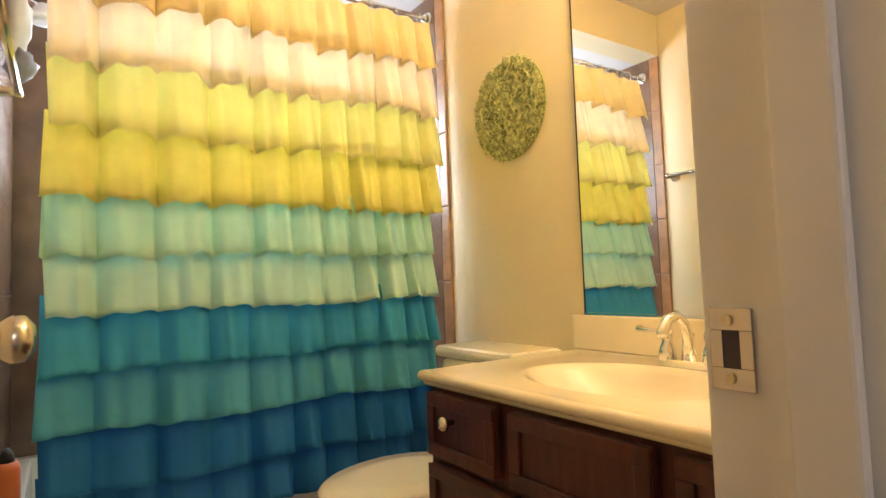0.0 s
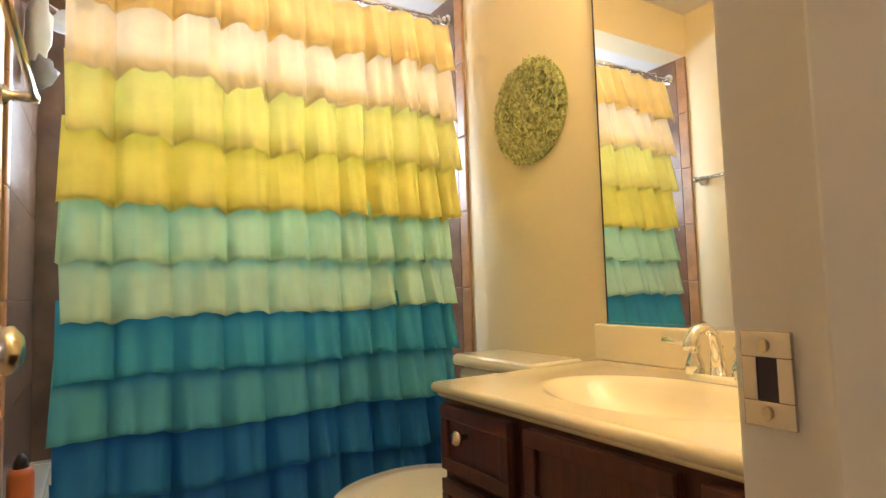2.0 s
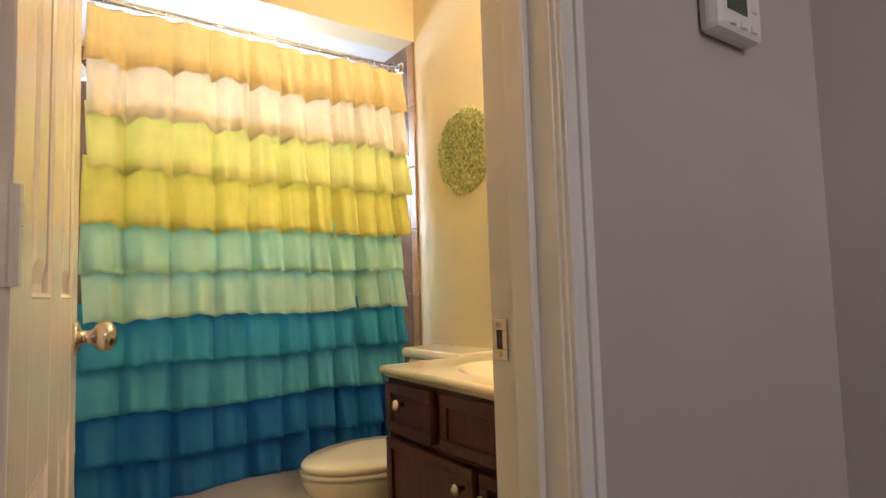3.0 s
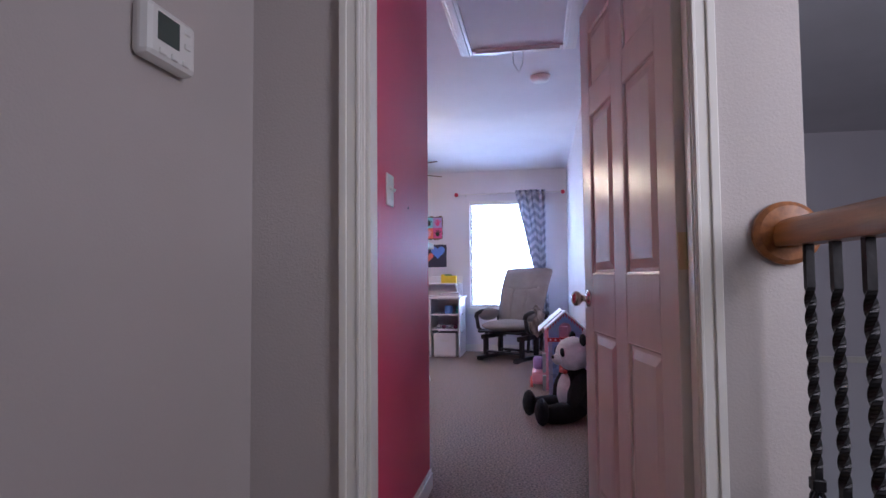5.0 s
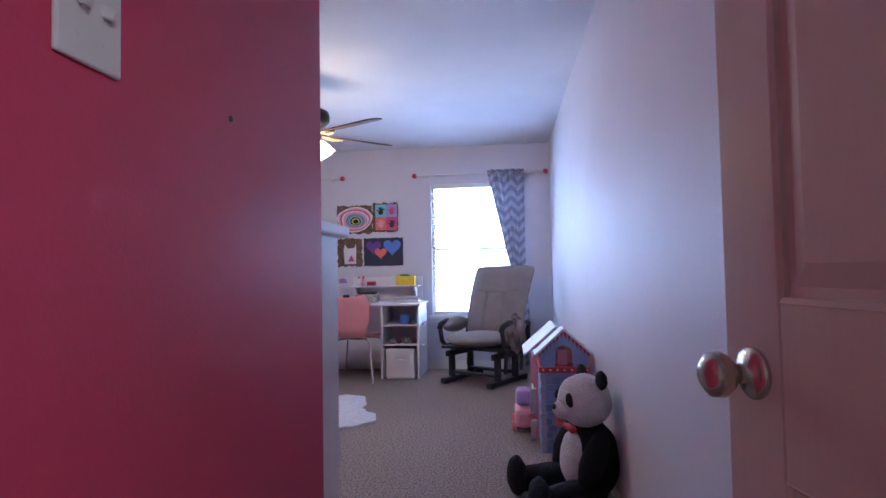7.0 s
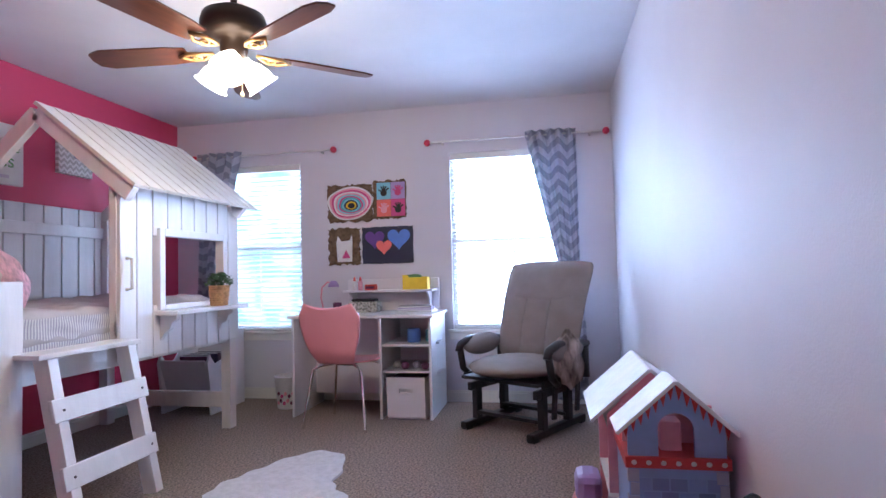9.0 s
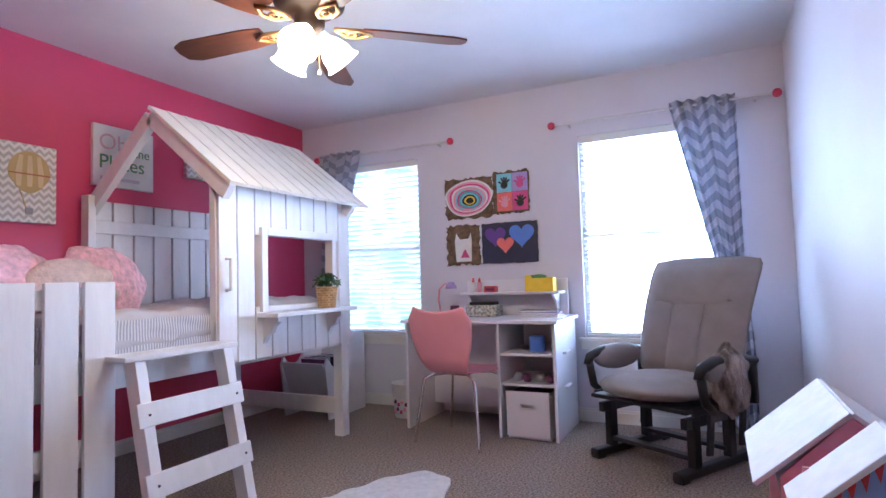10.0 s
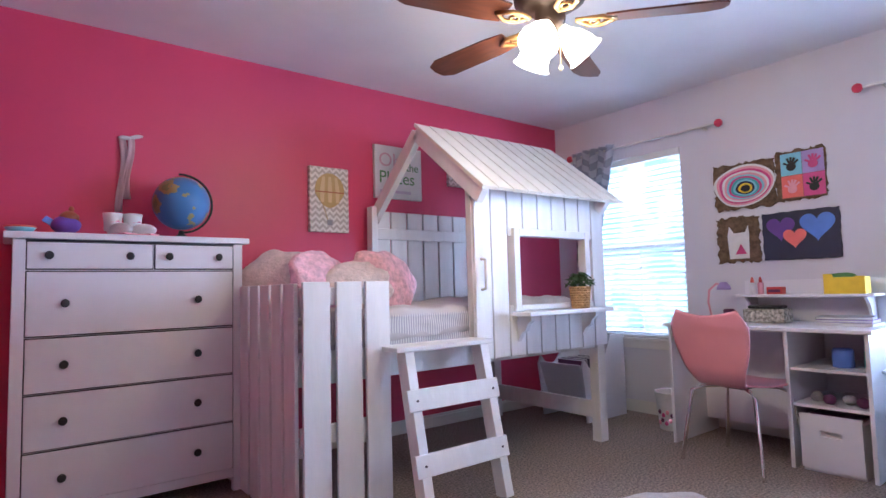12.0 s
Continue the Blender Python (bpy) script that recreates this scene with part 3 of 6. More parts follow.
def baluster(x, basket):
    b = B()
    n = 150
    prev = None
    for k in range(n + 1):
        z = 0.02 + 1.04 * k / n
        tw = 0.0
        if 0.62 < z < 0.97:
            tw = (z - 0.62) / 0.35 * math.pi * 5
        elif z >= 0.97:
            tw = math.pi * 5
        s = 0.0075
        hide = basket and 0.42 < z < 0.58
        ring = [b.verts.new((x + s * 1.41 * math.cos(tw + math.pi / 4 + i * math.pi / 2) * (0.2 if hide else 1), s * 1.41 * math.sin(tw + math.pi / 4 + i * math.pi / 2) * (0.2 if hide else 1), z)) for i in range(4)]
        if prev:
            for i in range(4):
                b.faces.new((prev[i], prev[(i + 1) % 4], ring[(i + 1) % 4], ring[i]))
        prev = ring
    if basket:
        for j in range(4):
            tube(b, [(x + (0.006 + 0.024 * math.sin(math.pi * q / 12)) * math.cos(j * 1.571 + q * 0.35), (0.006 + 0.024 * math.sin(math.pi * q / 12)) * math.sin(j * 1.571 + q * 0.35), 0.42 + 0.16 * q / 12) for q in range(13)], 0.0035, 6)
        for z in (0.41, 0.59):
            box(b, x - 0.012, x + 0.012, -0.012, 0.012, z - 0.012, z + 0.012, 0.003)
    return part("baluster", b, M_IRON, rail)


for k in range(24):
    baluster(-0.105 - 0.103 * k, k % 3 == 0)
low = thing("stair_handrail", (0.6, -1.55, -0.4), "sloped oak handrail going down the stairs", "handrail")
part("rail", bar(B(), (0.28, -0.05, 0.45), (-1.2, -0.05, -0.55), 0.06, 0.05, 0.012), M_OAK, low)
part("bracket", tube(B(), [(0.2, -0.05, 0.38), (0.2, -0.05, 0.32)], 0.012, 10), M_BRONZE, low)


# ---- bedroom: loft bed with a house roof ----
bed = thing("loft_bed", (4.25, 1.86, 0), "white painted low loft bed shaped like a cottage", "bed")
# local x along the bed (0..2.12), y to the wall (0..1.07)
L, D = 2.12, 1.06


def board(name, x0, x1, y0, y1, z0, z1, material=None, parent=None, label="", bevel=0.004):
    return part(name, box(B(), x0, x1, y0, y1, z0, z1, bevel), material or M_BEDWHITE, parent or bed, label)


for x, y in ((2.035, 0.0), (2.035, D - 0.07), (0.02, D - 0.07)):
    board("post", x, x + 0.075, y, y + 0.07, 0, 1.5 if x > 1 else 1.0)
board("side_rail", 0.0, L, 0.022, 0.055, 0.60, 0.745)
board("side_rail", 0.0, L, D - 0.05, D - 0.02, 0.60, 0.745)
board("end_rail", L - 0.035, L - 0.005, 0.07, D - 0.07, 0.62, 0.745)
board("low_rail", L - 0.06, L - 0.03, 0.07, D - 0.07, 0.14, 0.25)
board("mattress_board", 0.03, L - 0.04, 0.06, D - 0.05, 0.70, 0.72)
# fence boards on the front of the low end
for x in (0.005, 0.165, 0.315):
    board("fence_board", x, x + 0.128, -0.02, 0.0, 0.0, 1.055)
for z in (0.35, 0.95):
    board("fence_batten", 0.0, 0.44, 0.001, 0.02, z, z + 0.08)
for k in range(7):
    y = 0.02 + k * 0.148
    board("end_board", -0.02, 0.0, y, y + 0.118, 0.0, 1.05)
for z in (0.3, 0.9):
    board("end_batten", 0.001, 0.02, 0.02, D - 0.02, z, z + 0.08)
# front wall with a window opening, in vertical boards
n = 9
x0 = 0.985
bw = (2.12 - x0) / n
WX0, WX1, WZ0, WZ1 = 1.315, 1.90, 0.905, 1.30
for k in range(n):
    a, b = x0 + k * bw + 0.004, x0 + (k + 1) * bw - 0.004
    if b < WX0 + 0.01 or a > WX1 - 0.01:
        board("wall_board", a, b, -0.02, 0.0, 0.62, 1.60)
    else:
        board("wall_board", a, b, -0.02, 0.0, 0.62, WZ0)
        board("wall_board", a, b, -0.02, 0.0, WZ1, 1.60)
board("wall_batten", x0, L, 0.0, 0.018, 1.48, 1.56)
board("wall_batten", x0, L, 0.0, 0.018, 0.76, 0.84)
wf = B()
box(wf, WX0 - 0.045, WX0, -0.042, 0.02, WZ0 - 0.03, WZ1 + 0.045, 0.004)
box(wf, WX1, WX1 + 0.045, -0.042, 0.02, WZ0 - 0.03, WZ1 + 0.045, 0.004)
box(wf, WX0, WX1, -0.042, 0.02, WZ1, WZ1 + 0.045, 0.004)
box(wf, WX0, WX1, -0.042, 0.02, WZ0 - 0.03, WZ0, 0.004)
part("window_frame", wf, M_BEDWHITE, bed)
board("window_shelf", 1.25, 2.0, -0.165, -0.02, 0.845, 0.87)
for x in (1.29, 1.86):
    br = B()
    prism(br, [(-0.022, 0.845), (-0.13, 0.845), (-0.13, 0.82), (-0.10, 0.80), (-0.085, 0.765), (-0.05, 0.745), (-0.022, 0.70)], "x", x, x + 0.03)
    part("shelf_bracket", br, M_BEDWHITE, bed)
hd = B()
tube(hd, [(1.035, -0.02, 1.0), (1.035, -0.055, 1.005), (1.035, -0.055, 1.16), (1.035, -0.02, 1.165)], 0.01, 8)
part("handle", hd, M_ROOF, bed, "cream wooden handle")
# back panel of slats
for k in range(8):
    a = 1.0 + k * 0.14
    board("back_slat", a, a + 0.128, D - 0.02, D, 0.72, 1.56)
board("back_batten", 1.0, 2.1, D - 0.04, D - 0.021, 1.36, 1.44)
# roof
RX0, RX1, RIDGE, EAVE = 0.97, 2.22, 2.02, 1.535
yf, yr, yb = -0.115, 0.50, 1.075
nb = 11
step = (RX1 - RX0) / nb
for s, ye in ((1, yf),):
    for k in range(nb):
        a = RX0 + k * step
        r = B()
        d = Vector((0, ye - yr, EAVE - RIDGE)).normalized()
        nrm = Vector((0, d.z, -d.y)) * (-1 if s > 0 else 1)
        if nrm.z < 0:
            nrm = -nrm
        tilt = 0.004
        p = [Vector((a, yr, RIDGE)), Vector((a + step - 0.003, yr, RIDGE)), Vector((a + step - 0.003, ye, EAVE)), Vector((a, ye, EAVE))]
        if s < 0:
            p = [q.copy() for q in p]
        lo = [r.verts.new(q) for q in p]
        hi = [r.verts.new(q + nrm * (0.016 + (tilt if i in (0, 3) else 0))) for i, q in enumerate(p)]
        for i in range(4):
            r.faces.new((lo[i], lo[(i + 1) % 4], hi[(i + 1) % 4], hi[i]))
        r.faces.new(lo[::-1])
        r.faces.new(hi)
        part("roof_board", r, M_ROOF, bed)
# gable rafters
for x in (1.0, 2.06):
    for ye in (yf + 0.03, yb - 0.03):
        part("rafter", bar(B(), (x, yr, RIDGE - 0.045), (x, ye, EAVE - 0.035), 0.045, 0.085), M_BEDWHITE, bed)
board("gable_post", 0.94, 0.985, D - 0.09, D - 0.02, 0.745, 1.58)
board("gable_post", 0.985, 1.03, 0.0, 0.045, 0.745, 1.58)
# ladder
lad = thing("bed_ladder", (4.665, 1.86, 0), "white wooden ladder leaning on the loft bed", "ladder")
part("top_step", box(B(), -0.02, 0.57, -0.15, 0.0, 0.725, 0.748, 0.004), M_BEDWHITE, lad)
for x in (0.03, 0.49):
    part("stile", bar(B(), (x + 0.025, -0.10, 0.725), (x + 0.025, -0.26, 0.0), 0.05, 0.075), M_BEDWHITE, lad)
for z, y in ((0.51, -0.185), (0.235, -0.24)):
    part("rung", obox(B(), pose(0.28, y, z, -12, 0, 0), 0.55, 0.022, 0.098, 0.004), M_BEDWHITE, lad)
    for x in (0.055, 0.515):
        part("screw", lathe(B(), [(0.006, -0.014), (0.006, -0.011)], (x, y, z), 10, "y"), M_DARKGAP, lad)

# bedding
mt = thing("mattress", (4.30, 1.93, 0.72), "mattress with rumpled grey and white striped bedding", "mattress")
part("mattress_body", box(B(), 0, 2.0, 0, 0.95, 0, 0.13, 0.03), M_CANVAS, mt)


def duvet(u, v):
    x, y = 0.02 + 1.96 * u, -0.02 + 0.98 * v
    edge = min(u, 1 - u, 1) * 12
    drop = max(0, 1 - v * 16)
    z = 0.19 + 0.03 * noise.noise(Vector((x * 4, y * 5, 0))) + 0.012 * noise.noise(Vector((x * 13, y * 9, 3))) - 0.14 * drop ** 2
    z += 0.05 * max(0, (x - 1.2)) * (0.4 + v)
    return Vector((x, y - 0.012 * drop, z - 0.04 * max(0, 1 - edge)))


M_STRIPE = mat("striped_bedding", (0.60, 0.56, 0.56), 0.9, vary=0.08, scale=6, bump=0.3, bscale=30)
nt = M_STRIPE.node_tree
wv = nt.nodes.new("ShaderNodeTexWave")
wv.bands_direction = "X"
wv.inputs["Scale"].default_value = 22
tcc = [q for q in nt.nodes if q.type == "TEX_COORD"][0]
nt.links.new(tcc.outputs["Object"], wv.inputs["Vector"])
mixn = nt.nodes.new("ShaderNodeMix")
mixn.data_type = "RGBA"
mixn.inputs[6].default_value, mixn.inputs[7].default_value = (0.34, 0.32, 0.36, 1), (0.70, 0.66, 0.64, 1)
nt.links.new(wv.outputs[1], mixn.inputs[0])
nt.links.new(mixn.outputs[2], nt.nodes["Principled BSDF"].inputs["Base Color"])
dv = part("duvet", sheet(B(), 90, 44, duvet), M_SHEET, mt, "rumpled grey duvet", True)
thick(dv, 0.012)
fl = part("sheet_edge", sheet(B(), 60, 14, lambda u, v: Vector((0.04 + 1.9 * u, -0.028 + 0.012 * noise.noise(Vector((u * 16, v * 3, 1))), 0.165 - 0.15 * v + 0.006 * noise.noise(Vector((u * 30, v * 4, 7)))))), M_STRIPE, mt, "grey pinstriped sheet", True)
thick(fl, 0.006)
for k, (x, y, m_, rz, sz) in enumerate(((4.42, 2.55, M_PILLOW, 10, 1.05), (4.62, 2.40, M_PILLOWPINK, 65, 1.0), (4.78, 2.30, M_PILLOW, 40, 0.85), (4.98, 2.35, M_PILLOWPINK, 60, 1.05))):
    p = B()
    blob(p, (0, 0, 0.155 * sz), (0.23 * sz, 0.075, 0.17 * sz), 28, 0.18, pose(0, 0, 0, -16, 12 if k % 2 else -6, 0), k * 3.7)
    pl = thing("pillow", (x, y, 0.905, 0, 0, rz - 50), ("cream" if m_ is M_PILLOW else "pink") + " plush pillow leaning on the bed", "pillow", "pillows on the bed")
    part("cushion", p, m_, pl, "", True)

# potted plant on the window shelf
pot = thing("potted_plant", (6.02, 1.77, 0.87), "small leafy green plant in a woven basket pot", "plant")
bk = B()
for r in range(9):
    z = r * 0.0145
    rad = 0.045 + 0.014 * r / 9
    tube(bk, [((rad + 0.003 * math.cos(a * 12 + r * math.pi)) * math.cos(a), (rad + 0.003 * math.cos(a * 12 + r * math.pi)) * math.sin(a), z + 0.008) for a in [2 * math.pi * i / 48 for i in range(49)]], 0.0085, 6)
lathe(bk, [(0.043, 0.0), (0.055, 0.125)], (0, 0, 0), 24)
part("basket", bk, M_WICKER, pot)
lf = B()
rnd = random.Random(4)
for k in range(260):
    a, e, r = rnd.uniform(0, 6.28), rnd.uniform(0.05, 1.5), rnd.uniform(0.03, 0.095)
    c = Vector((r * math.cos(a) * math.cos(e), r * math.sin(a) * math.cos(e), 0.13 + r * math.sin(e) * 0.9))
    m = Matrix.Translation(c) @ Euler((rnd.uniform(-1, 1), rnd.uniform(-1, 1), a)).to_matrix().to_4x4()
    q = [m @ Vector(v) for v in ((-0.016, 0, 0), (0, -0.008, 0.003), (0.016, 0, 0), (0, 0.008, 0.003))]
    lf.faces.new([lf.verts.new(v) for v in q])
part("foliage", lf, M_LEAF, pot)
tb = thing("toy_bin", (6.88, 2.45, 0.0), "white curved toy bin holding books", "storage bin")
for y in (-0.22, 0.2):
    b = B()
    prism(b, [(-0.25, 0.0), (0.22, 0.0), (0.22, 0.62), (0.05, 0.62), (-0.02, 0.48), (-0.10, 0.40), (-0.20, 0.38), (-0.27, 0.46), (-0.30, 0.40), (-0.27, 0.2)], "y", y, y + 0.018)
    part("side_panel", b, M_DRESSER, tb)
for q in (((-0.29, -0.2, 0.42), (-0.2, -0.2, 0.16)), ((-0.2, -0.2, 0.17), (0.2, -0.2, 0.17)), ((0.2, -0.2, 0.0), (0.2, -0.2, 0.6))):
    b = B()
    bar(b, Vector(q[0]) + Vector((0, 0.21, 0)), Vector(q[1]) + Vector((0, 0.21, 0)), 0.4, 0.014)
    part("panel", b, M_DRESSER, tb)
for k in range(6):
    o = thing("book", (6.72 + 0.045 * k, 2.42 + 0.02 * (k % 2), 0.182, 0, -8 + 5 * (k % 3), 0), "thin children's book standing in the bin", "book", "books in the bin")
    part("cover", box(B(), -0.008, 0.008, -0.12, 0.12, 0.0, 0.26, 0.001), (C["plum"], C["grey"], C["navy"])[k % 3], o)
    part("pages", box(B(), -0.006, 0.006, -0.117, 0.1185, 0.003, 0.263), C["white"], o)

# ---- dressers ----
dr = thing("dresser", (3.25, 2.575, 0), "white six-drawer dresser with black round knobs", "dresser")
bd = B()
box(bd, 0.03, 1.05, 0.03, 0.48, 0.10, 1.265)
for x in (0.015, 1.015):
    for y in (0.012, 0.43):
        box(bd, x, x + 0.05, y, y + 0.05, 0, 1.275, 0.003)
box(bd, 0.065, 1.015, 0.018, 0.035, 0.07, 0.115, 0.002)
part("carcass", bd, M_DRESSER, dr)
part("top", box(B(), -0.02, 1.10, -0.015, 0.50, 1.276, 1.306, 0.005), M_DRESSER, dr)
rows = [(1.145, 1.262), (0.85, 1.13), (0.605, 0.836), (0.36, 0.592), (0.118, 0.347)]
for k, (z0, z1) in enumerate(rows):
    spans = [(0.07, 0.60), (0.614, 1.01)] if k == 0 else [(0.07, 1.01)]
    for a, b in spans:
        # dark slab behind the front, its rim painted as shade round the drawer
        part("drawer_gap_shade", box(B(), a - 0.005, b + 0.005, 0.024, 0.034, z0 - 0.005, z1 + 0.005), M_DARKGAP, dr)
        df = part("drawer_front", box(B(), a, b, 0.010, 0.030, z0, z1, 0.002), M_DRESSER, dr)
        for x in ((a + (b - a) * 0.16, a + (b - a) * 0.80)):
            kb = B()
            lathe(kb, [(0.007, 0.010), (0.007, -0.004), (0.016, -0.010), (0.019, -0.018), (0.015, -0.025), (0.004, -0.027)], (x, 0, (z0 + z1) / 2), 20, "y")
            part("knob", kb, M_BLACK, df, "black round knob", True)
ch = thing("tall_chest", (BX + 0.002, 0.075, 0), "white tall chest standing by the entry corner", "chest")
cb = B()
box(cb, 0.0, 0.365, 0.03, 1.05, 0.0, 1.165, 0.004)
part("carcass", cb, M_DRESSER, ch)
part("top", box(B(), 0.0, 0.39, 0.0, 1.08, 1.166, 1.197, 0.006), M_DRESSER, ch)
for k in range(4):
    f = part("drawer_front", box(B(), 0.366, 0.38, 0.06, 1.02, 0.07 + 0.265 * k, 0.325 + 0.265 * k, 0.003), M_DRESSER, ch)
    for y in (0.25, 0.83):
        part("knob", lathe(B(), [(0.007, 0.38), (0.007, 0.389), (0.018, 0.40), (0.012, 0.41)], (0, y, 0.195 + 0.265 * k), 14, "x"), M_BLACK, f, "", True)

dr.scale = (0.93, 0.73, 1.0)

# things on the dresser
ZD = 1.306
gl = thing("globe", (3.97, 2.73, ZD), "blue desk globe on a black stand", "globe")
M_GLOBE = mat("globe_map", (0.07, 0.19, 0.42), 0.3)
nt = M_GLOBE.node_tree
nz = nt.nodes.new("ShaderNodeTexNoise")
nz.inputs["Scale"].default_value, nz.inputs["Detail"].default_value = 7.5, 5
rp = nt.nodes.new("ShaderNodeValToRGB")
rp.color_ramp.interpolation = "CONSTANT"
rp.color_ramp.elements[0].color = (0.07, 0.20, 0.45, 1)
rp.color_ramp.elements[1].position, rp.color_ramp.elements[1].color = 0.54, (0.36, 0.30, 0.12, 1)
e = rp.color_ramp.elements.new(0.62)
e.color = (0.20, 0.26, 0.10, 1)
tcc = [q for q in nt.nodes if q.type == "TEX_COORD"][0]
nt.links.new(tcc.outputs["Object"], nz.inputs["Vector"])
nt.links.new(nz.outputs[0], rp.inputs[0])
nt.links.new(rp.outputs[0], nt.nodes["Principled BSDF"].inputs["Base Color"])
part("sphere", blob(B(), (0, 0, 0.19), (0.14, 0.14, 0.14), 36), M_GLOBE, gl, "", True)
part("meridian", tube(B(), [(0.155 * math.sin(a), 0.0, 0.19 + 0.155 * math.cos(a)) for a in [radians(-5 + 9.5 * i) for i in range(20)]], 0.006, 8), C["black"], gl, "", True)
part("base", lathe(B(), [(0.07, 0), (0.068, 0.008), (0.03, 0.014), (0.014, 0.03), (0.012, 0.045)], (0, 0, 0), 24), C["black"], gl, "", True)
part("power_cord", tube(B(), [(-0.06, 0.0, 0.006), (-0.14, 0.02, 0.03), (-0.18, 0.06, 0.05), (-0.12, 0.16, 0.04), (-0.05, 0.22, 0.01)], 0.003, 6), C["black"], gl)
for k, x in enumerate((3.66, 3.75)):
    sh = thing("baby_shoe", (x, 2.66, ZD, 0, 0, -60 + 12 * k), "small white and pink baby shoe", "shoe", "baby shoes")
    b = B()
    blob(b, (0.02, 0, 0.022), (0.062, 0.027, 0.026), 16)
    part("upper", b, C["white"], sh, "", True)
    part("ankle", lathe(B(), [(0.028, 0.02), (0.03, 0.055), (0.034, 0.085), (0.03, 0.086)], (-0.018, 0, 0), 16), C["white"], sh, "", True)
    part("sole", box(B(), -0.045, 0.08, -0.026, 0.026, 0.0, 0.007, 0.003), C["pink"], sh)
    part("lace", tube(B(), [(0.0, -0.02, 0.05), (0.012, 0, 0.055), (0.0, 0.02, 0.05)], 0.004, 6), C["pink"], sh)
    sh.scale = (1.3, 1.3, 1.3)
tp = thing("glass_teapot", (3.46, 2.68, ZD), "small purple and amber glass fish ornament", "ornament")
part("body", blob(B(), (0, 0, 0.045), (0.06, 0.045, 0.045), 20, 0.1), C["purple"], tp, "", True)
part("top", blob(B(), (0.012, 0, 0.08), (0.04, 0.035, 0.032), 16, 0.1), C["ginger"], tp, "", True)
part("tail", bar(B(), (-0.05, 0, 0.05), (-0.085, 0, 0.075), 0.01, 0.03), C["blue"], tp)
part("finial", blob(B(), (0.02, 0, 0.12), (0.012, 0.012, 0.016), 10), C["ginger"], tp, "", True)
ds = thing("trinket_dish", (3.29, 2.68, ZD), "small striped trinket dish", "dish")
part("bowl", lathe(B(), [(0.03, 0), (0.05, 0.012), (0.06, 0.028), (0.055, 0.032), (0.02, 0.02)], (0, 0, 0), 24), C["aqua"], ds, "", True)
part("rim", lathe(B(), [(0.06, 0.026), (0.061, 0.031), (0.055, 0.034)], (0, 0, 0), 24), C["coral"], ds)
rb = thing("ribbon", (3.73, PY - 0.012, 1.86), "sheer white ribbon bow hanging on the pink wall", "ribbon")
for k, (dx, ln) in enumerate(((-0.012, 0.40), (0.02, 0.33))):
    t = part("tail", sheet(B(), 4, 20, lambda u, v: Vector((dx + (u - 0.5) * 0.035 + 0.012 * math.sin(v * 5 + k), -0.006 * math.sin(u * 6 + v * 4) - 0.004 * k, -ln * v))), mat("sheer_ribbon", (0.75, 0.55, 0.58), 0.7, trans=0.5), rb, "", True)
    thick(t, 0.001)
part("knot", blob(B(), (0.0, -0.008, 0.0), (0.03, 0.01, 0.012), 12), C["white"], rb, "", True)
part("loop", blob(B(), (0.055, -0.006, 0.012), (0.035, 0.006, 0.011), 12, 0, pose(0, 0, 0, 0, -15, 0)), C["white"], rb, "", True)


# ---- pictures on the pink wall ----
def canvas(name, x0, x1, z0, z1, label, material):
    o = thing(name, ((x0 + x1) / 2, PY, (z0 + z1) / 2), label, "picture")
    hx, hz = (x1 - x0) / 2, (z1 - z0) / 2
    part("canvas", box(B(), -hx, hx, -0.03, 0.0, -hz, hz, 0.003), material, o)
    return o


hb = canvas("balloon_picture", 4.78, 5.06, 1.40, 1.83, "canvas print of a gold hot-air balloon on grey chevrons", M_CHEVPIC)
b = B()
prism(b, [(0.105 * math.sin(a) * (1 if math.cos(a) > -0.3 else 0.8 + 0.2 * (1 + math.cos(a))), 0.06 + 0.115 * math.cos(a)) for a in [2 * math.pi * i / 32 for i in range(32)]], "y", -0.033, -0.029)
part("balloon", b, C["gold"], hb)
b = B()
for k in (-0.055, 0.0, 0.055):
    prism(b, [(k - 0.012, -0.02), (k + 0.012, -0.02), (k * 1.0 + 0.016, 0.06), (k * 0.8 + 0.01, 0.15), (k * 0.8 - 0.01, 0.15), (k - 0.016, 0.06)], "y", -0.035, -0.0325)
part("balloon_stripes", b, mat("pale_gold", (0.66, 0.50, 0.27), 0.6), hb)
part("basket", box(B(), -0.018, 0.018, -0.034, -0.029, -0.17, -0.135), C["grey"], hb)
part("ropes", prism(B(), [(-0.018, -0.135), (-0.05, -0.035), (-0.046, -0.035), (-0.014, -0.135)], "y", -0.034, -0.0295), C["gold"], hb)
part("string_line", box(B(), -0.105, 0.105, -0.0365, -0.0345, 0.045, 0.052), C["ginger"], hb)


def text(body, size, at, material, parent):
    cu = bpy.data.curves.new("lettering", "FONT")
    cu.body, cu.size, cu.extrude = body, size, 0.001
    cu.materials.append(material)
    ob = new("lettering", cu)
    ob.parent = parent
    ob.matrix_basis = pose(*at, 90, 0, 0)
    return ob


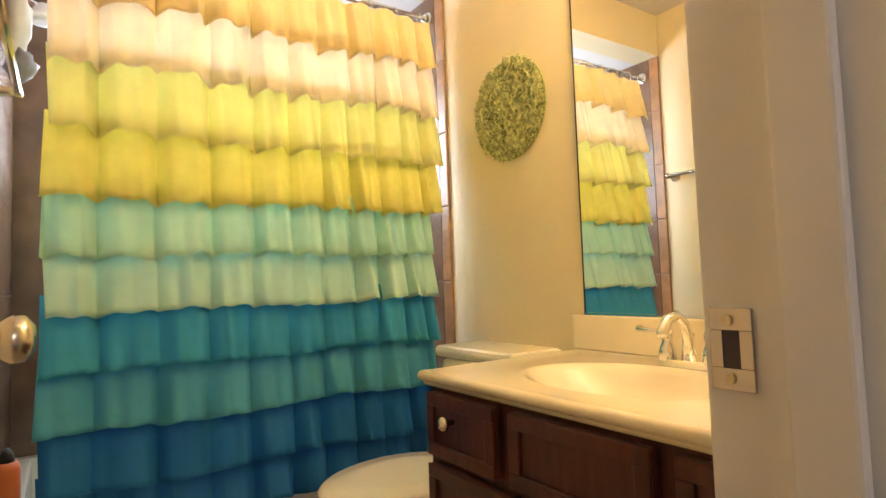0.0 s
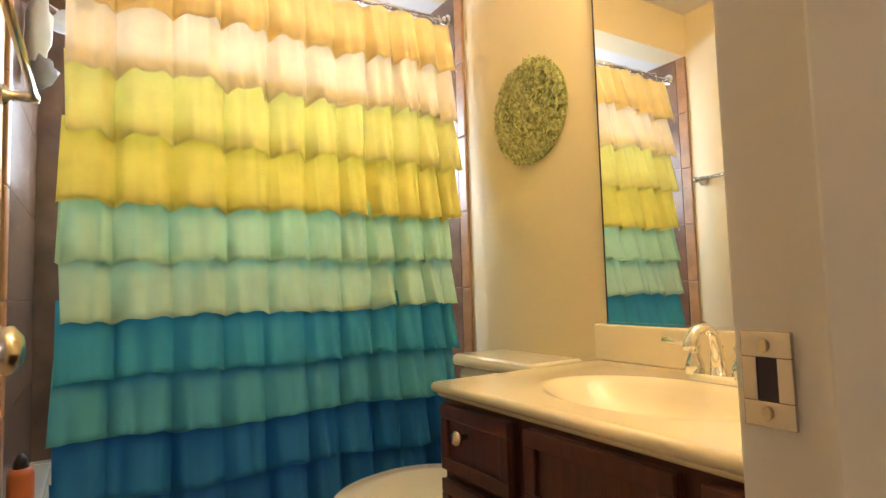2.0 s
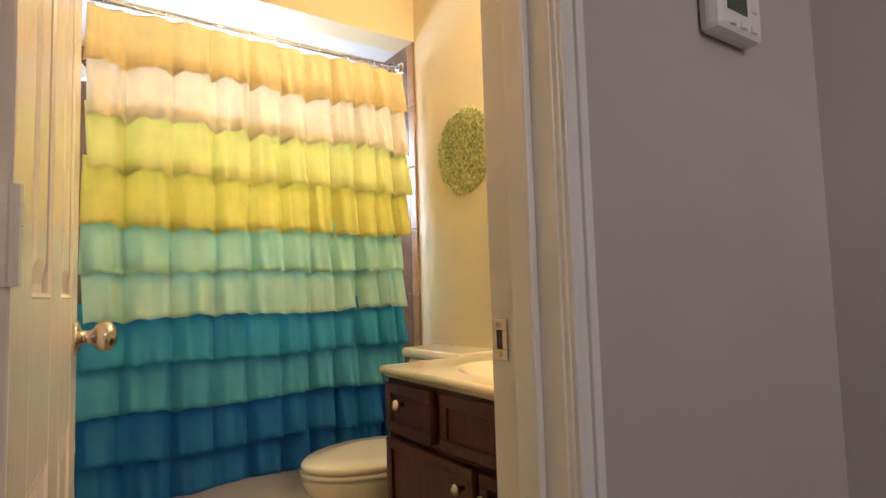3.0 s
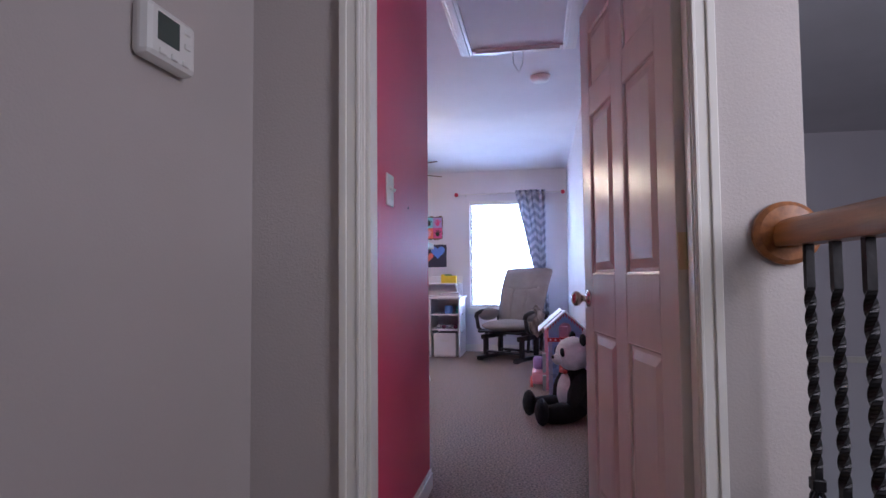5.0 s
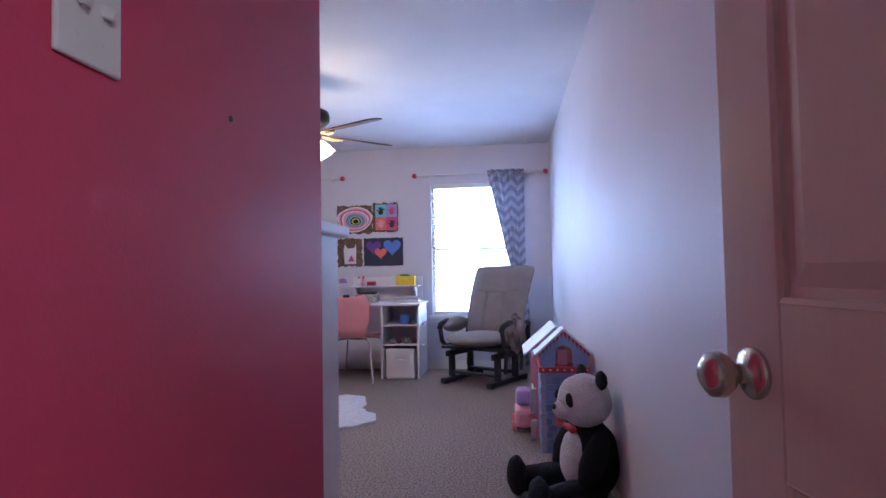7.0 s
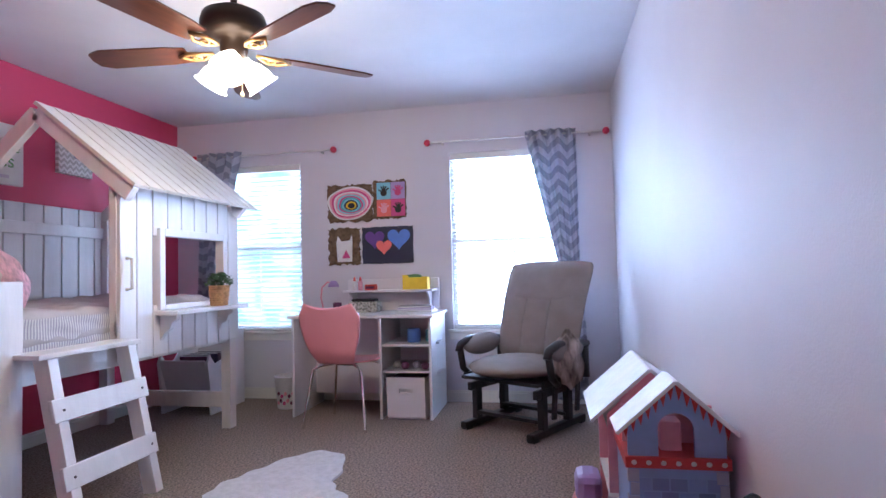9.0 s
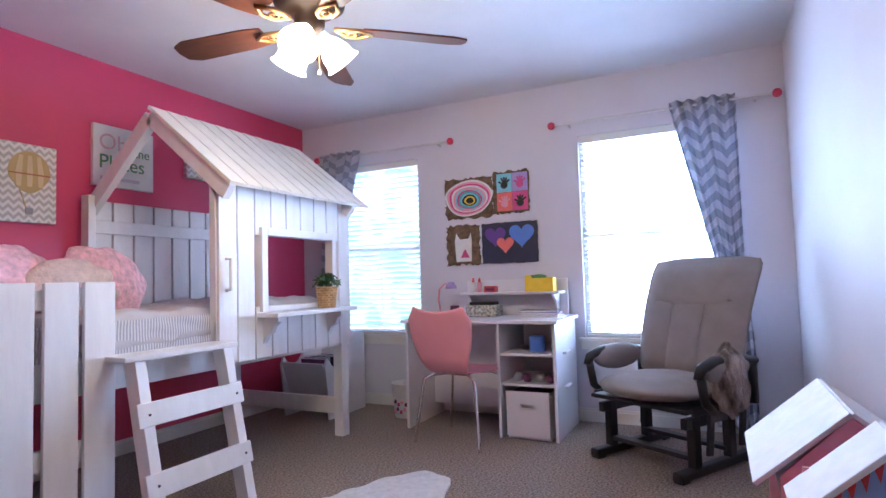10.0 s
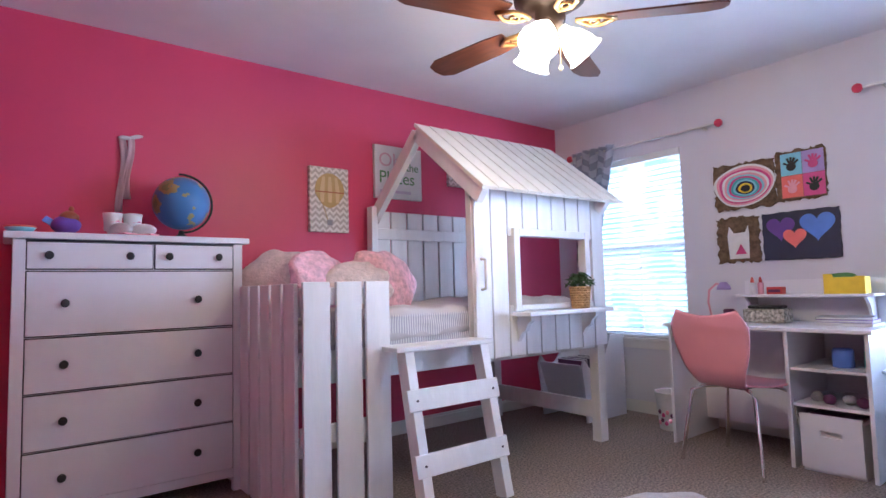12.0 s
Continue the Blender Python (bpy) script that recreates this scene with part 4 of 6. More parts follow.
po = canvas("quote_picture", 5.27, 5.67, 1.66, 2.04, "white canvas with pastel lettering", M_CANVAS)
text("Oh,", 0.14, (-0.17, -0.0315, 0.04), mat("pale_rose_ink", (0.68, 0.42, 0.44), 0.7), po)
text("the", 0.085, (0.06, -0.0315, 0.02), C["green"], po)
text("Places", 0.125, (-0.17, -0.0315, -0.08), C["green"], po)
for k in range(1):
    part("text_line", box(B(), -0.16, 0.10 - 0.04 * k, -0.033, -0.0302, -0.15 - 0.05 * k, -0.13 - 0.05 * k), mat("pale_mauve_ink", (0.62, 0.52, 0.60), 0.7), po)
bt = canvas("chevron_picture", 5.93, 6.22, 1.80, 2.10, "small canvas print with grey chevrons", M_CHEVPIC)
part("motif", blob(B(), (0, -0.031, 0), (0.03, 0.002, 0.03), 12), C["grey"], bt)

# ---- ceiling fan ----
fan = thing("ceiling_fan", (4.936, 0.993, 0), "bronze ceiling fan with five walnut blades and lit glass shades", "ceiling fan")
part("canopy", lathe(B(), [(0.065, 2.44), (0.065, 2.41), (0.045, 2.37), (0.022, 2.355)], (0, 0, 0), 28), M_BRONZE, fan, "", True)
part("downrod", tube(B(), [(0, 0, 2.36), (0, 0, 2.24)], 0.014, 14), M_BRONZE, fan)
part("motor", lathe(B(), [(0.03, 2.25), (0.09, 2.24), (0.135, 2.215), (0.145, 2.18), (0.14, 2.14), (0.10, 2.115), (0.06, 2.10), (0.06, 2.06), (0.045, 2.03), (0.02, 2.02)], (0, 0, 0), 36), M_BRONZE, fan, "", True)
blade_me = iron_me = None
for k in range(5):
    a = -47.5 + 72 * k
    m = pose(0, 0, 2.055, 0, 0, a)
    if blade_me is None:
        b = B()
        out = [(0.21, -0.05), (0.30, -0.062), (0.60, -0.068), (0.655, -0.045), (0.665, 0.0), (0.655, 0.045), (0.60, 0.068), (0.30, 0.062), (0.21, 0.05)]
        prism(b, out, "z", -0.004, 0.004)
        b.transform(pose(0, 0, 0, 12, 0, 0))
        o = part("blade", b, M_BLADE, fan, "walnut fan blade")
        blade_me = o.data
        b = B()
        tube(b, [(0.10, 0, 0.0), (0.15, 0.03, -0.012), (0.20, 0.035, -0.012), (0.25, 0.0, -0.01), (0.20, -0.035, -0.012), (0.15, -0.03, -0.012), (0.10, 0, 0)], 0.009, 8)
        tube(b, [(0.17 + 0.018 * math.cos(q), 0.018 * math.sin(q), -0.014) for q in [0.5 * i for i in range(13)]], 0.006, 6)
        o2 = part("blade_arm", b, M_GOLDIRON, fan, "scrolled gilt blade arm", True)
        iron_me = o2.data
    else:
        o, o2 = new("blade", blade_me), new("blade_arm", iron_me)
        o.parent = o2.parent = fan
    o.matrix_basis = m
    o2.matrix_basis = m
for k in range(3):
    a = 200 + 120 * k
    t = pose(0.045 * math.cos(radians(a)), 0.045 * math.sin(radians(a)), 2.03, 0, 0, a) @ pose(0, 0, 0, 0, 140, 0)
    s = B()
    lathe(s, [(0.020, 0.0), (0.024, 0.02), (0.045, 0.05), (0.062, 0.09), (0.066, 0.125), (0.078, 0.14)], (0, 0, 0), 24)
    s.transform(t)
    sh = part("shade", s, M_LAMPGLASS, fan, "lit bell-shaped glass shade", True)
    sh.visible_shadow = False
part("pull_chain", tube(B(), [(0.03, -0.02, 2.03), (0.03, -0.02, 1.88)], 0.002, 6), M_BRASS, fan)
part("chain_pendant", blob(B(), (0.03, -0.02, 1.87), (0.008, 0.008, 0.014), 10), M_BRASS, fan, "", True)


# ---- curtain rods and curtains ----
def rod_and_curtain(y0, y1, side, gather):
    z = 2.113
    r = thing("curtain_rod", (WX - 0.075, (y0 + y1) / 2, z), "slim white curtain rod with red ball ends", "curtain rod", "curtain rods")
    h = (y1 - y0) / 2
    part("rod", tube(B(), [(0, -h, 0), (0, h, 0)], 0.008, 12), M_ROD, r)
    for s in (-1, 1):
        part("finial", blob(B(), (0, s * (h + 0.02), 0), (0.028, 0.028, 0.028), 18), M_RED, r, "red ball finial", True)
        part("bracket", bar(B(), (0, s * (h - 0.1), -0.008), (0.075, s * (h - 0.1), -0.008), 0.012, 0.02), M_ROD, r)
    c = thing("curtain", (WX - 0.075, 0, 0), "grey and white chevron curtain tied back to the side", "curtain", "chevron curtains")
    top0, top1 = gather
    outer = top1 if side > 0 else top0

    inner = top0 if side > 0 else top1

    def fn(u, v):
        zz = 2.15 - v * 2.10
        f = min(1.0, max(0.0, (2.11 - zz) / 1.06))
        low = max(0.0, min(1.0, (1.05 - zz) / 0.5))
        edge = inner + (outer - inner) * (0.60 * f - 0.12 * low)
        w = u if side < 0 else 1 - u
        y = outer + (edge - outer) * w + side * 0.03 * low * (1 - w)
        x = (0.028 - 0.008 * f) * math.sin(w * 34 + 0.8 * math.sin(v * 3)) - 0.015 + 0.01 * math.sin(w * 11 + v * 6)
        return Vector((x, y, zz))
    cl = part("cloth", sheet(B(), 120, 60, fn), M_CHEV, c, "", True)
    thick(cl, 0.002)


rod_and_curtain(-0.80, 0.577, -1, (-0.59, -0.20))
rod_and_curtain(1.43, 2.70, 1, (2.255, 2.68))


# ---- pictures on the window wall ----
def wall_art(name, y0, y1, z0, z1, label, backing, rough_edge=0.0, seed=1):
    """Local x runs to the viewer's right along the wall, local -y points into the room."""
    o = thing(name, (WX, (y0 + y1) / 2, (z0 + z1) / 2, 0, 0, -90), label, "picture")
    hx, hz = (y1 - y0) / 2, (z1 - z0) / 2
    rr = random.Random(seed)
    pts = []
    n = 16
    for (ax, az, bx, bz) in ((-hx, -hz, hx, -hz), (hx, -hz, hx, hz), (hx, hz, -hx, hz), (-hx, hz, -hx, -hz)):
        for k in range(n):
            f = k / n
            pts.append((ax + (bx - ax) * f + rr.uniform(-1, 1) * rough_edge, az + (bz - az) * f + rr.uniform(-1, 1) * rough_edge))
    part("backing", prism(B(), pts, "y", -0.014, 0.0), backing, o)
    return o, hx, hz


def flat(name, pts, d, material, o):
    part(name, prism(B(), pts, "y", d - 0.0012, d), material, o)


def ell(cx, cz, rx, rz, n=40, wob=0.0, ph=0.0):
    return [(cx + rx * math.cos(a) * (1 + wob * math.sin(3 * a + ph)), cz + rz * math.sin(a) * (1 + wob * math.sin(2 * a + ph))) for a in [2 * math.pi * i / n for i in range(n)]]


def heart(cx, cz, s):
    return [(cx + s * 0.0625 * 16 * math.sin(t) ** 3, cz + s * 0.0625 * (13 * math.cos(t) - 5 * math.cos(2 * t) - 2 * math.cos(3 * t) - math.cos(4 * t))) for t in [2 * math.pi * i / 40 for i in range(40)]]


o, hx, hz = wall_art("rings_painting", 1.10, 1.49, 1.50, 1.815, "child's painting of bright concentric rings on cork", M_CORK, 0.010, 2)
cols = ["white", "pink", "magenta", "white", "pink", "aqua", "magenta", "teal", "aqua", "navy", "yellow", "black"]
for k, cn in enumerate(cols):
    f = 1 - k / len(cols) * 0.92
    flat("paint_ring", ell(0.004 * k * 0.4, -0.002 * k, (hx + 0.005) * f, (hz - 0.015) * f, 40, 0.05, k * 0.4), -0.014 - 0.0009 * k, C[cn], o)
o, hx, hz = wall_art("prints_painting", 0.805, 1.09, 1.515, 1.835, "four-colour child's paint print panel on cork", M_CORK, 0.008, 3)
for k, (sx, sz, bg, fg) in enumerate(((-1, 1, "aqua", "black"), (1, 1, "lilac", "magenta"), (-1, -1, "coral", "pink"), (1, -1, "magenta", "black"))):
    cx, cz = 0.015 + sx * 0.062, sz * 0.072
    flat("colour_field", [(cx - 0.061, cz - 0.071), (cx + 0.061, cz - 0.071), (cx + 0.061, cz + 0.071), (cx - 0.061, cz + 0.071)], -0.0142, C[bg], o)
    p = B()
    prism(p, ell(cx, cz - 0.018, 0.028, 0.026, 16), "y", -0.0172, -0.0155)
    for q, a in enumerate((-62, -22, 2, 24, 52)):
        d = Vector((math.sin(radians(a)), math.cos(radians(a))))
        c0, nn = Vector((cx, cz - 0.012)) + d * 0.02, Vector((d.y, -d.x)) * 0.006
        e = c0 + d * (0.036 if q else 0.03)
        prism(p, [tuple(c0 - nn), tuple(c0 + nn), tuple(e + nn), tuple(e - nn)], "y", -0.0185 - 0.0004 * q, -0.0155)
    part("paint_print", p, C[fg], o)
o, hx, hz = wall_art("rabbit_painting", 1.215, 1.49, 1.137, 1.445, "white paper rabbit shape mounted on cork", M_CORK, 0.010, 4)
flat("paper_shape", [(-0.06, -0.13), (0.07, -0.13), (0.075, 0.04), (0.07, 0.095), (0.05, 0.05), (-0.025, 0.045), (-0.055, 0.095), (-0.07, 0.03)], -0.0142, C["white"], o)
flat("red_triangle", [(-0.02, -0.10), (0.055, -0.10), (0.018, -0.03)], -0.0158, C["magenta"], o)
o, hx, hz = wall_art("hearts_painting", 0.75, 1.191, 1.137, 1.445, "dark canvas painted with blue, purple and coral hearts", C["navy"], 0.003, 5)
flat("heart", heart(-0.11, 0.055, 0.085), -0.0142, C["purple"], o)
flat("heart", heart(0.10, 0.055, 0.098), -0.0152, C["blue"], o)
flat("heart", heart(-0.03, -0.012, 0.068), -0.0166, C["coral"], o)

# ---- desk ----
dk = thing("desk", (6.62, 0.49, 0), "white craft desk with cubbies and a raised shelf", "desk")
part("desktop", box(B(), -0.02, 0.57, -0.02, 1.10, 0.728, 0.75, 0.004), M_DRESSER, dk)
part("side_panel", box(B(), 0.0, 0.55, 0.0, 0.02, 0.0, 0.728, 0.002), M_DRESSER, dk)
part("side_panel", box(B(), 0.0, 0.55, 0.37, 0.39, 0.0, 0.728, 0.002), M_DRESSER, dk)
part("side_panel", box(B(), 0.0, 0.55, 1.05, 1.07, 0.0, 0.728, 0.002), M_DRESSER, dk)
part("back_panel", box(B(), 0.40, 0.415, 0.39, 1.05, 0.10, 0.728), M_DRESSER, dk)
part("back_panel", box(B(), 0.53, 0.545, 0.02, 0.37, 0.0, 0.728), M_DRESSER, dk)
for z in (0.33, 0.52):
    part("shelf", box(B(), 0.02, 0.53, 0.02, 0.37, z, z + 0.015), M_DRESSER, dk)
for z in (0.30, 0.52):
    part("drawer_pull", box(B(), 0.16, 0.30, -0.028, -0.001, z, z + 0.018, 0.004), M_DRESSER, dk)
part("hutch_shelf", box(B(), 0.36, 0.56, 0.06, 0.80, 0.905, 0.922, 0.003), M_DRESSER, dk)
part("hutch_back", box(B(), 0.545, 0.56, 0.04, 0.82, 0.75, 1.01, 0.003), M_DRESSER, dk)
for y in (0.10, 0.74):
    b = B()
    prism(b, [(0.545, 0.75), (0.42, 0.75), (0.47, 0.80), (0.44, 0.86), (0.38, 0.905), (0.545, 0.905)], "y", y, y + 0.016)
    part("hutch_bracket", b, M_DRESSER, dk)
bx = thing("storage_box", (6.66, 0.685, 0.0), "white wooden crate with a cut-out handle slot", "box")
b = B()
for q in ((-0.04, -0.02, -0.14, 0.14, 0.02, 0.07), (-0.04, -0.02, -0.14, 0.14, 0.22, 0.30), (-0.04, -0.02, -0.14, -0.05, 0.069, 0.221), (-0.04, -0.02, 0.05, 0.14, 0.069, 0.221), (-0.04, -0.02, -0.051, 0.051, 0.069, 0.19)):
    box(b, *q)
part("front", b, M_DRESSER, bx)
part("crate_body", box(B(), -0.019, 0.3, -0.14, 0.14, 0.0, 0.27), M_BEDWHITE, bx)
part("contents", box(B(), -0.01, 0.28, -0.12, 0.12, 0.27, 0.295, 0.01), C["plum"], bx)


def canister(name, at, r, h, material, label, category, lid=None):
    o = thing(name, at, label, category)
    part("body", lathe(B(), [(r * 0.9, 0), (r, 0.005), (r, h * 0.9), (r * 0.85, h)], (0, 0, 0), 18), material, o, "", True)
    if lid:
        part("cap", lathe(B(), [(r * 0.6, h), (r * 0.5, h + 0.02), (r * 0.2, h + 0.035)], (0, 0, 0), 14), lid, o, "", True)
    return o


canister("pencil_cup", (6.80, 0.66, 0.535), 0.05, 0.10, C["blue"], "blue pencil cup in the desk cubby", "cup")
canister("green_cup", (6.85, 0.54, 0.535), 0.04, 0.09, C["teal"], "green cup in the desk cubby", "cup")
for k in range(4):
    o = thing("toy_figure", (6.72 + 0.05 * (k % 2), 0.56 + 0.075 * k, 0.345), "small dark toy in the desk cubby", "toy", "toys in the cubby")
    part("body", blob(B(), (0, 0, 0.025), (0.035, 0.03, 0.027), 12, 0.3, None, k), (C["plum"], C["grey"])[k % 2], o, "", True)
ZS = 0.922
for k, (y, c1, c2) in enumerate(((1.21, "white", "coral"), (1.16, "pink", "red"))):
    canister("glue_bottle", (7.05, y, ZS), 0.018, 0.075, C[c1], "small squeeze bottle with a coloured cap", "bottle", C[c2])
o = thing("red_box", (7.05, 1.07, ZS), "small red box on the desk shelf", "box")
part("carton", box(B(), -0.03, 0.03, -0.045, 0.045, 0, 0.045, 0.003), C["red"], o)
part("label_strip", box(B(), -0.0315, -0.03, -0.035, 0.035, 0.012, 0.03), C["plum"], o)
yb_ = thing("yellow_holder", (7.04, 0.69, ZS), "yellow plastic caddy with an arched side", "caddy")
b = B()
prism(b, [(-0.10, 0), (0.10, 0), (0.10, 0.115), (0.06, 0.115), (0.045, 0.085), (0.0, 0.075), (-0.04, 0.09), (-0.06, 0.10), (-0.10, 0.10)], "x", -0.05, -0.04)
part("front", b, C["yellow"], yb_)
part("tray", box(B(), -0.04, 0.05, -0.10, 0.10, 0, 0.095, 0.004), C["yellow"], yb_)
part("contents", blob(B(), (0, 0.02, 0.10), (0.03, 0.07, 0.02), 12, 0.3), C["green"], yb_)
o = thing("pattern_basket", (6.98, 1.10, 0.75), "white and green patterned storage basket", "basket")
part("basket", box(B(), -0.07, 0.07, -0.12, 0.12, 0, 0.085, 0.01), mat("leafy_print", (0.42, 0.40, 0.34), 0.8, vary=0.75, scale=55), o)
part("contents", box(B(), -0.05, 0.05, -0.10, 0.10, 0.085, 0.105, 0.01), C["black"], o)
for k, (z, cn) in enumerate(((0.75, "white"), (0.768, "lilac"), (0.784, "grey"))):
    o = thing("notebook", (6.95, 0.66 + 0.01 * k, z + 0.0005, 0, 0, 5 * k), "flat notebook lying on the desk", "notebook", "notebooks on the desk")
    part("cover", box(B(), -0.10, 0.10, -0.13, 0.13, 0, 0.0145, 0.002), C[cn], o)
    part("pages", box(B(), -0.102, 0.097, -0.127, 0.127, 0.003, 0.0115), C["white"], o)
canister("purple_mug", (6.97, 1.33, 0.75), 0.035, 0.08, C["plum"], "dark purple mug on the desk", "mug")
dl = thing("desk_lamp", (7.02, 1.47, 0.75), "white gooseneck desk lamp with a lilac head", "desk lamp")
part("base", lathe(B(), [(0.06, 0), (0.06, 0.012), (0.02, 0.02)], (0, 0, 0), 24), C["white"], dl, "", True)
part("gooseneck", tube(B(), [(0, 0, 0.02), (0, 0.02, 0.12), (0, 0.01, 0.20), (0, -0.04, 0.245), (-0.01, -0.09, 0.235)], 0.007, 10), C["pink"], dl, "", True)
part("lamp_head", lathe(B(), [(0.02, 0.02), (0.04, -0.01), (0.045, -0.03), (0.02, -0.02)], (-0.01, -0.095, 0.235), 18), C["lilac"], dl, "", True)
wb = thing("waste_bin", (6.93, 1.74, 0), "white waste bin printed with pink dots", "waste bin")
part("bucket", lathe(B(), [(0.085, 0), (0.088, 0.004), (0.112, 0.25), (0.116, 0.255), (0.108, 0.255), (0.085, 0.012)], (0, 0, 0), 32), C["white"], wb, "", True)
for k in range(14):
    a, z = 2.6 + 0.30 * (k % 7) + 0.12 * (k // 7), 0.05 + 0.055 * (k // 7) + 0.02 * (k % 2)
    r = 0.0865 + 0.024 * z / 0.25 + 0.0008
    part("dot", blob(B(), (r * math.cos(a), r * math.sin(a), z), (0.013, 0.013, 0.016), 8), C[("pink", "plum", "magenta")[k % 3]], wb)

# ---- pink chair ----
pc = thing("desk_chair", (6.53, 1.08, 0, 0, 0, -8), "pink moulded plywood chair with chrome legs", "chair")


def shell(u, v):
    """Seat to back as one bent sheet; faces +x."""
    w = u * 2 - 1
    if v < 0.45:
        s = v / 0.45
        x, z = 0.22 - 0.40 * s, 0.44 - 0.012 * math.sin(s * 3.14)
        half = 0.20 * (1 - 0.25 * (2 * s - 0.9) ** 2) * (1 - 0.28 * s ** 3)
    else:
        s = (v - 0.45) / 0.55
        a = min(1, s / 0.25)
        x = -0.18 - 0.045 * math.sin(a * 1.57) - 0.075 * s
        z = 0.44 + 0.42 * s + 0.0
        half = 0.135 + 0.095 * math.sin(min(1, s / 0.75) * 1.57) - 0.05 * max(0, s - 0.8) / 0.2
        z -= 0.035 * max(0, s - 0.7) / 0.3 * (1 - w * w) * 0.9
    return Vector((x + 0.018 * w * w, w * half, z + 0.012 * w * w * (v < 0.45)))


sh = part("seat_shell", sheet(B(), 24, 44, shell), M_PINKCHAIR, pc, "pink bent plywood seat and back", True)
thick(sh, 0.011)
for sx in (-1, 1):
    for sy in (-1, 1):
        part("leg", tube(B(), [(sx * 0.05 - 0.01, sy * 0.05, 0.425), (sx * 0.13 - 0.01, sy * 0.14, 0.42), (sx * 0.165 - 0.01, sy * 0.185, 0.395), (sx * 0.21 - 0.01, sy * 0.235, 0.02), (sx * 0.212 - 0.01, sy * 0.237, 0.0)], 0.0105, 12), M_CHROME, pc, "chrome leg", True)
part("mount_plate", box(B(), -0.07, 0.05, -0.06, 0.06, 0.412, 0.43, 0.003), C["black"], pc)

# ---- glider chair ----
gc = thing("glider_chair", (6.575, -0.165, 0, 0, 0, 149), "taupe cushioned glider rocking chair with dark wood frame", "rocking chair")
# local +x is the front
cu = B()
blob(cu, (0.07, 0, 0.45), (0.34, 0.29, 0.075), 28, 0.05)
part("seat_cushion", cu, M_TAUPE, gc, "plump taupe seat cushion", True)


def back(u, v):
    w = u * 2 - 1
    x = -0.20 - 0.24 * v + 0.035 * math.sin(v * 3.0)
    half = 0.255 + 0.035 * v
    puff = 0.055 * (1 - abs(w) ** 4) * min(1, 8 * v + 0.3, 8 * (1 - v) + 0.4)
    seam = 0.022 * math.exp(-((v - 0.66 + 0.05 * (1 - w * w)) / 0.018) ** 2) * (abs(w) < 0.75)
    return Vector((x + puff - seam - 0.02 * (abs(abs(w) - 0.33) < 0.03) * (v < 0.6), w * half, 0.48 + 0.68 * v))


bk = part("back_cushion", sheet(B(), 48, 60, back), M_TAUPE, gc, "tall padded taupe back cushion", True)
thick(bk, 0.07, 1)
for s in (-1, 1):
    a = B()
    tube(a, [(-0.22, s * 0.325, 0.60), (-0.05, s * 0.325, 0.635), (0.15, s * 0.325, 0.63), (0.24, s * 0.325, 0.60), (0.27, s * 0.325, 0.55)], [0.025, 0.028, 0.030, 0.028, 0.02], 10)
    tube(a, [(0.25, s * 0.325, 0.58), (0.22, s * 0.325, 0.42), (0.15, s * 0.325, 0.36)], 0.022, 8)
    tube(a, [(-0.2, s * 0.325, 0.60), (-0.2, s * 0.325, 0.36)], 0.022, 8)
    part("arm_frame", a, M_DARKWOOD, gc, "", True)
    p = B()
    blob(p, (0.02, s * 0.315, 0.585), (0.20, 0.05, 0.085), 18)
    part("arm_pad", p, M_TAUPE, gc, "taupe arm cushion", True)
    b = B()
    bar(b, (-0.30, s * 0.24, 0.035), (0.34, s * 0.24, 0.035), 0.05, 0.05, 0.01)
    box(b, -0.14, -0.08, s * 0.24 - 0.02, s * 0.24 + 0.02, 0.05, 0.32, 0.006)
    box(b, 0.16, 0.22, s * 0.24 - 0.02, s * 0.24 + 0.02, 0.05, 0.32, 0.006)
    box(b, -0.2, 0.27, s * 0.24 - 0.016, s * 0.24 + 0.016, 0.27, 0.33, 0.006)
    for x in (-0.26, 0.30):
        box(b, x - 0.03, x + 0.03, s * 0.24 - 0.026, s * 0.24 + 0.026, 0.0, 0.03, 0.006)
    part("base_frame", b, M_DARKWOOD, gc)
    b = B()
    for x in (-0.17, 0.11):
        bar(b, (x, s * 0.285, 0.36), (x + 0.03, s * 0.285, 0.12), 0.018, 0.045, 0.006)
    bar(b, (-0.24, s * 0.285, 0.37), (0.26, s * 0.285, 0.37), 0.02, 0.05, 0.006)
    part("glide_arm", b, M_DARKWOOD, gc)
for x in (-0.1, 0.18):
    part("cross_rail", box(B(), x - 0.03, x + 0.03, -0.24, 0.24, 0.09, 0.115, 0.005), M_DARKWOOD, gc)
part("seat_deck", box(B(), -0.22, 0.30, -0.28, 0.28, 0.36, 0.385, 0.006), M_DARKWOOD, gc)
gc.scale = (1.04, 1.08, 0.915)
th = thing("throw_blanket", (6.37, -0.455, 0.44, 0, 0, 149), "striped brown and grey fur throw over the chair arm", "blanket")
M_FUR = mat("fur_throw", (0.30, 0.24, 0.21), 0.95, vary=0.7, scale=7, bump=0.9, bscale=60, stretch=(3, 3, 1))
b = B()
blob(b, (0, 0, 0.03), (0.10, 0.085, 0.17), 26, 0.35, None, 5)
part("fur", b, M_FUR, th, "", True)

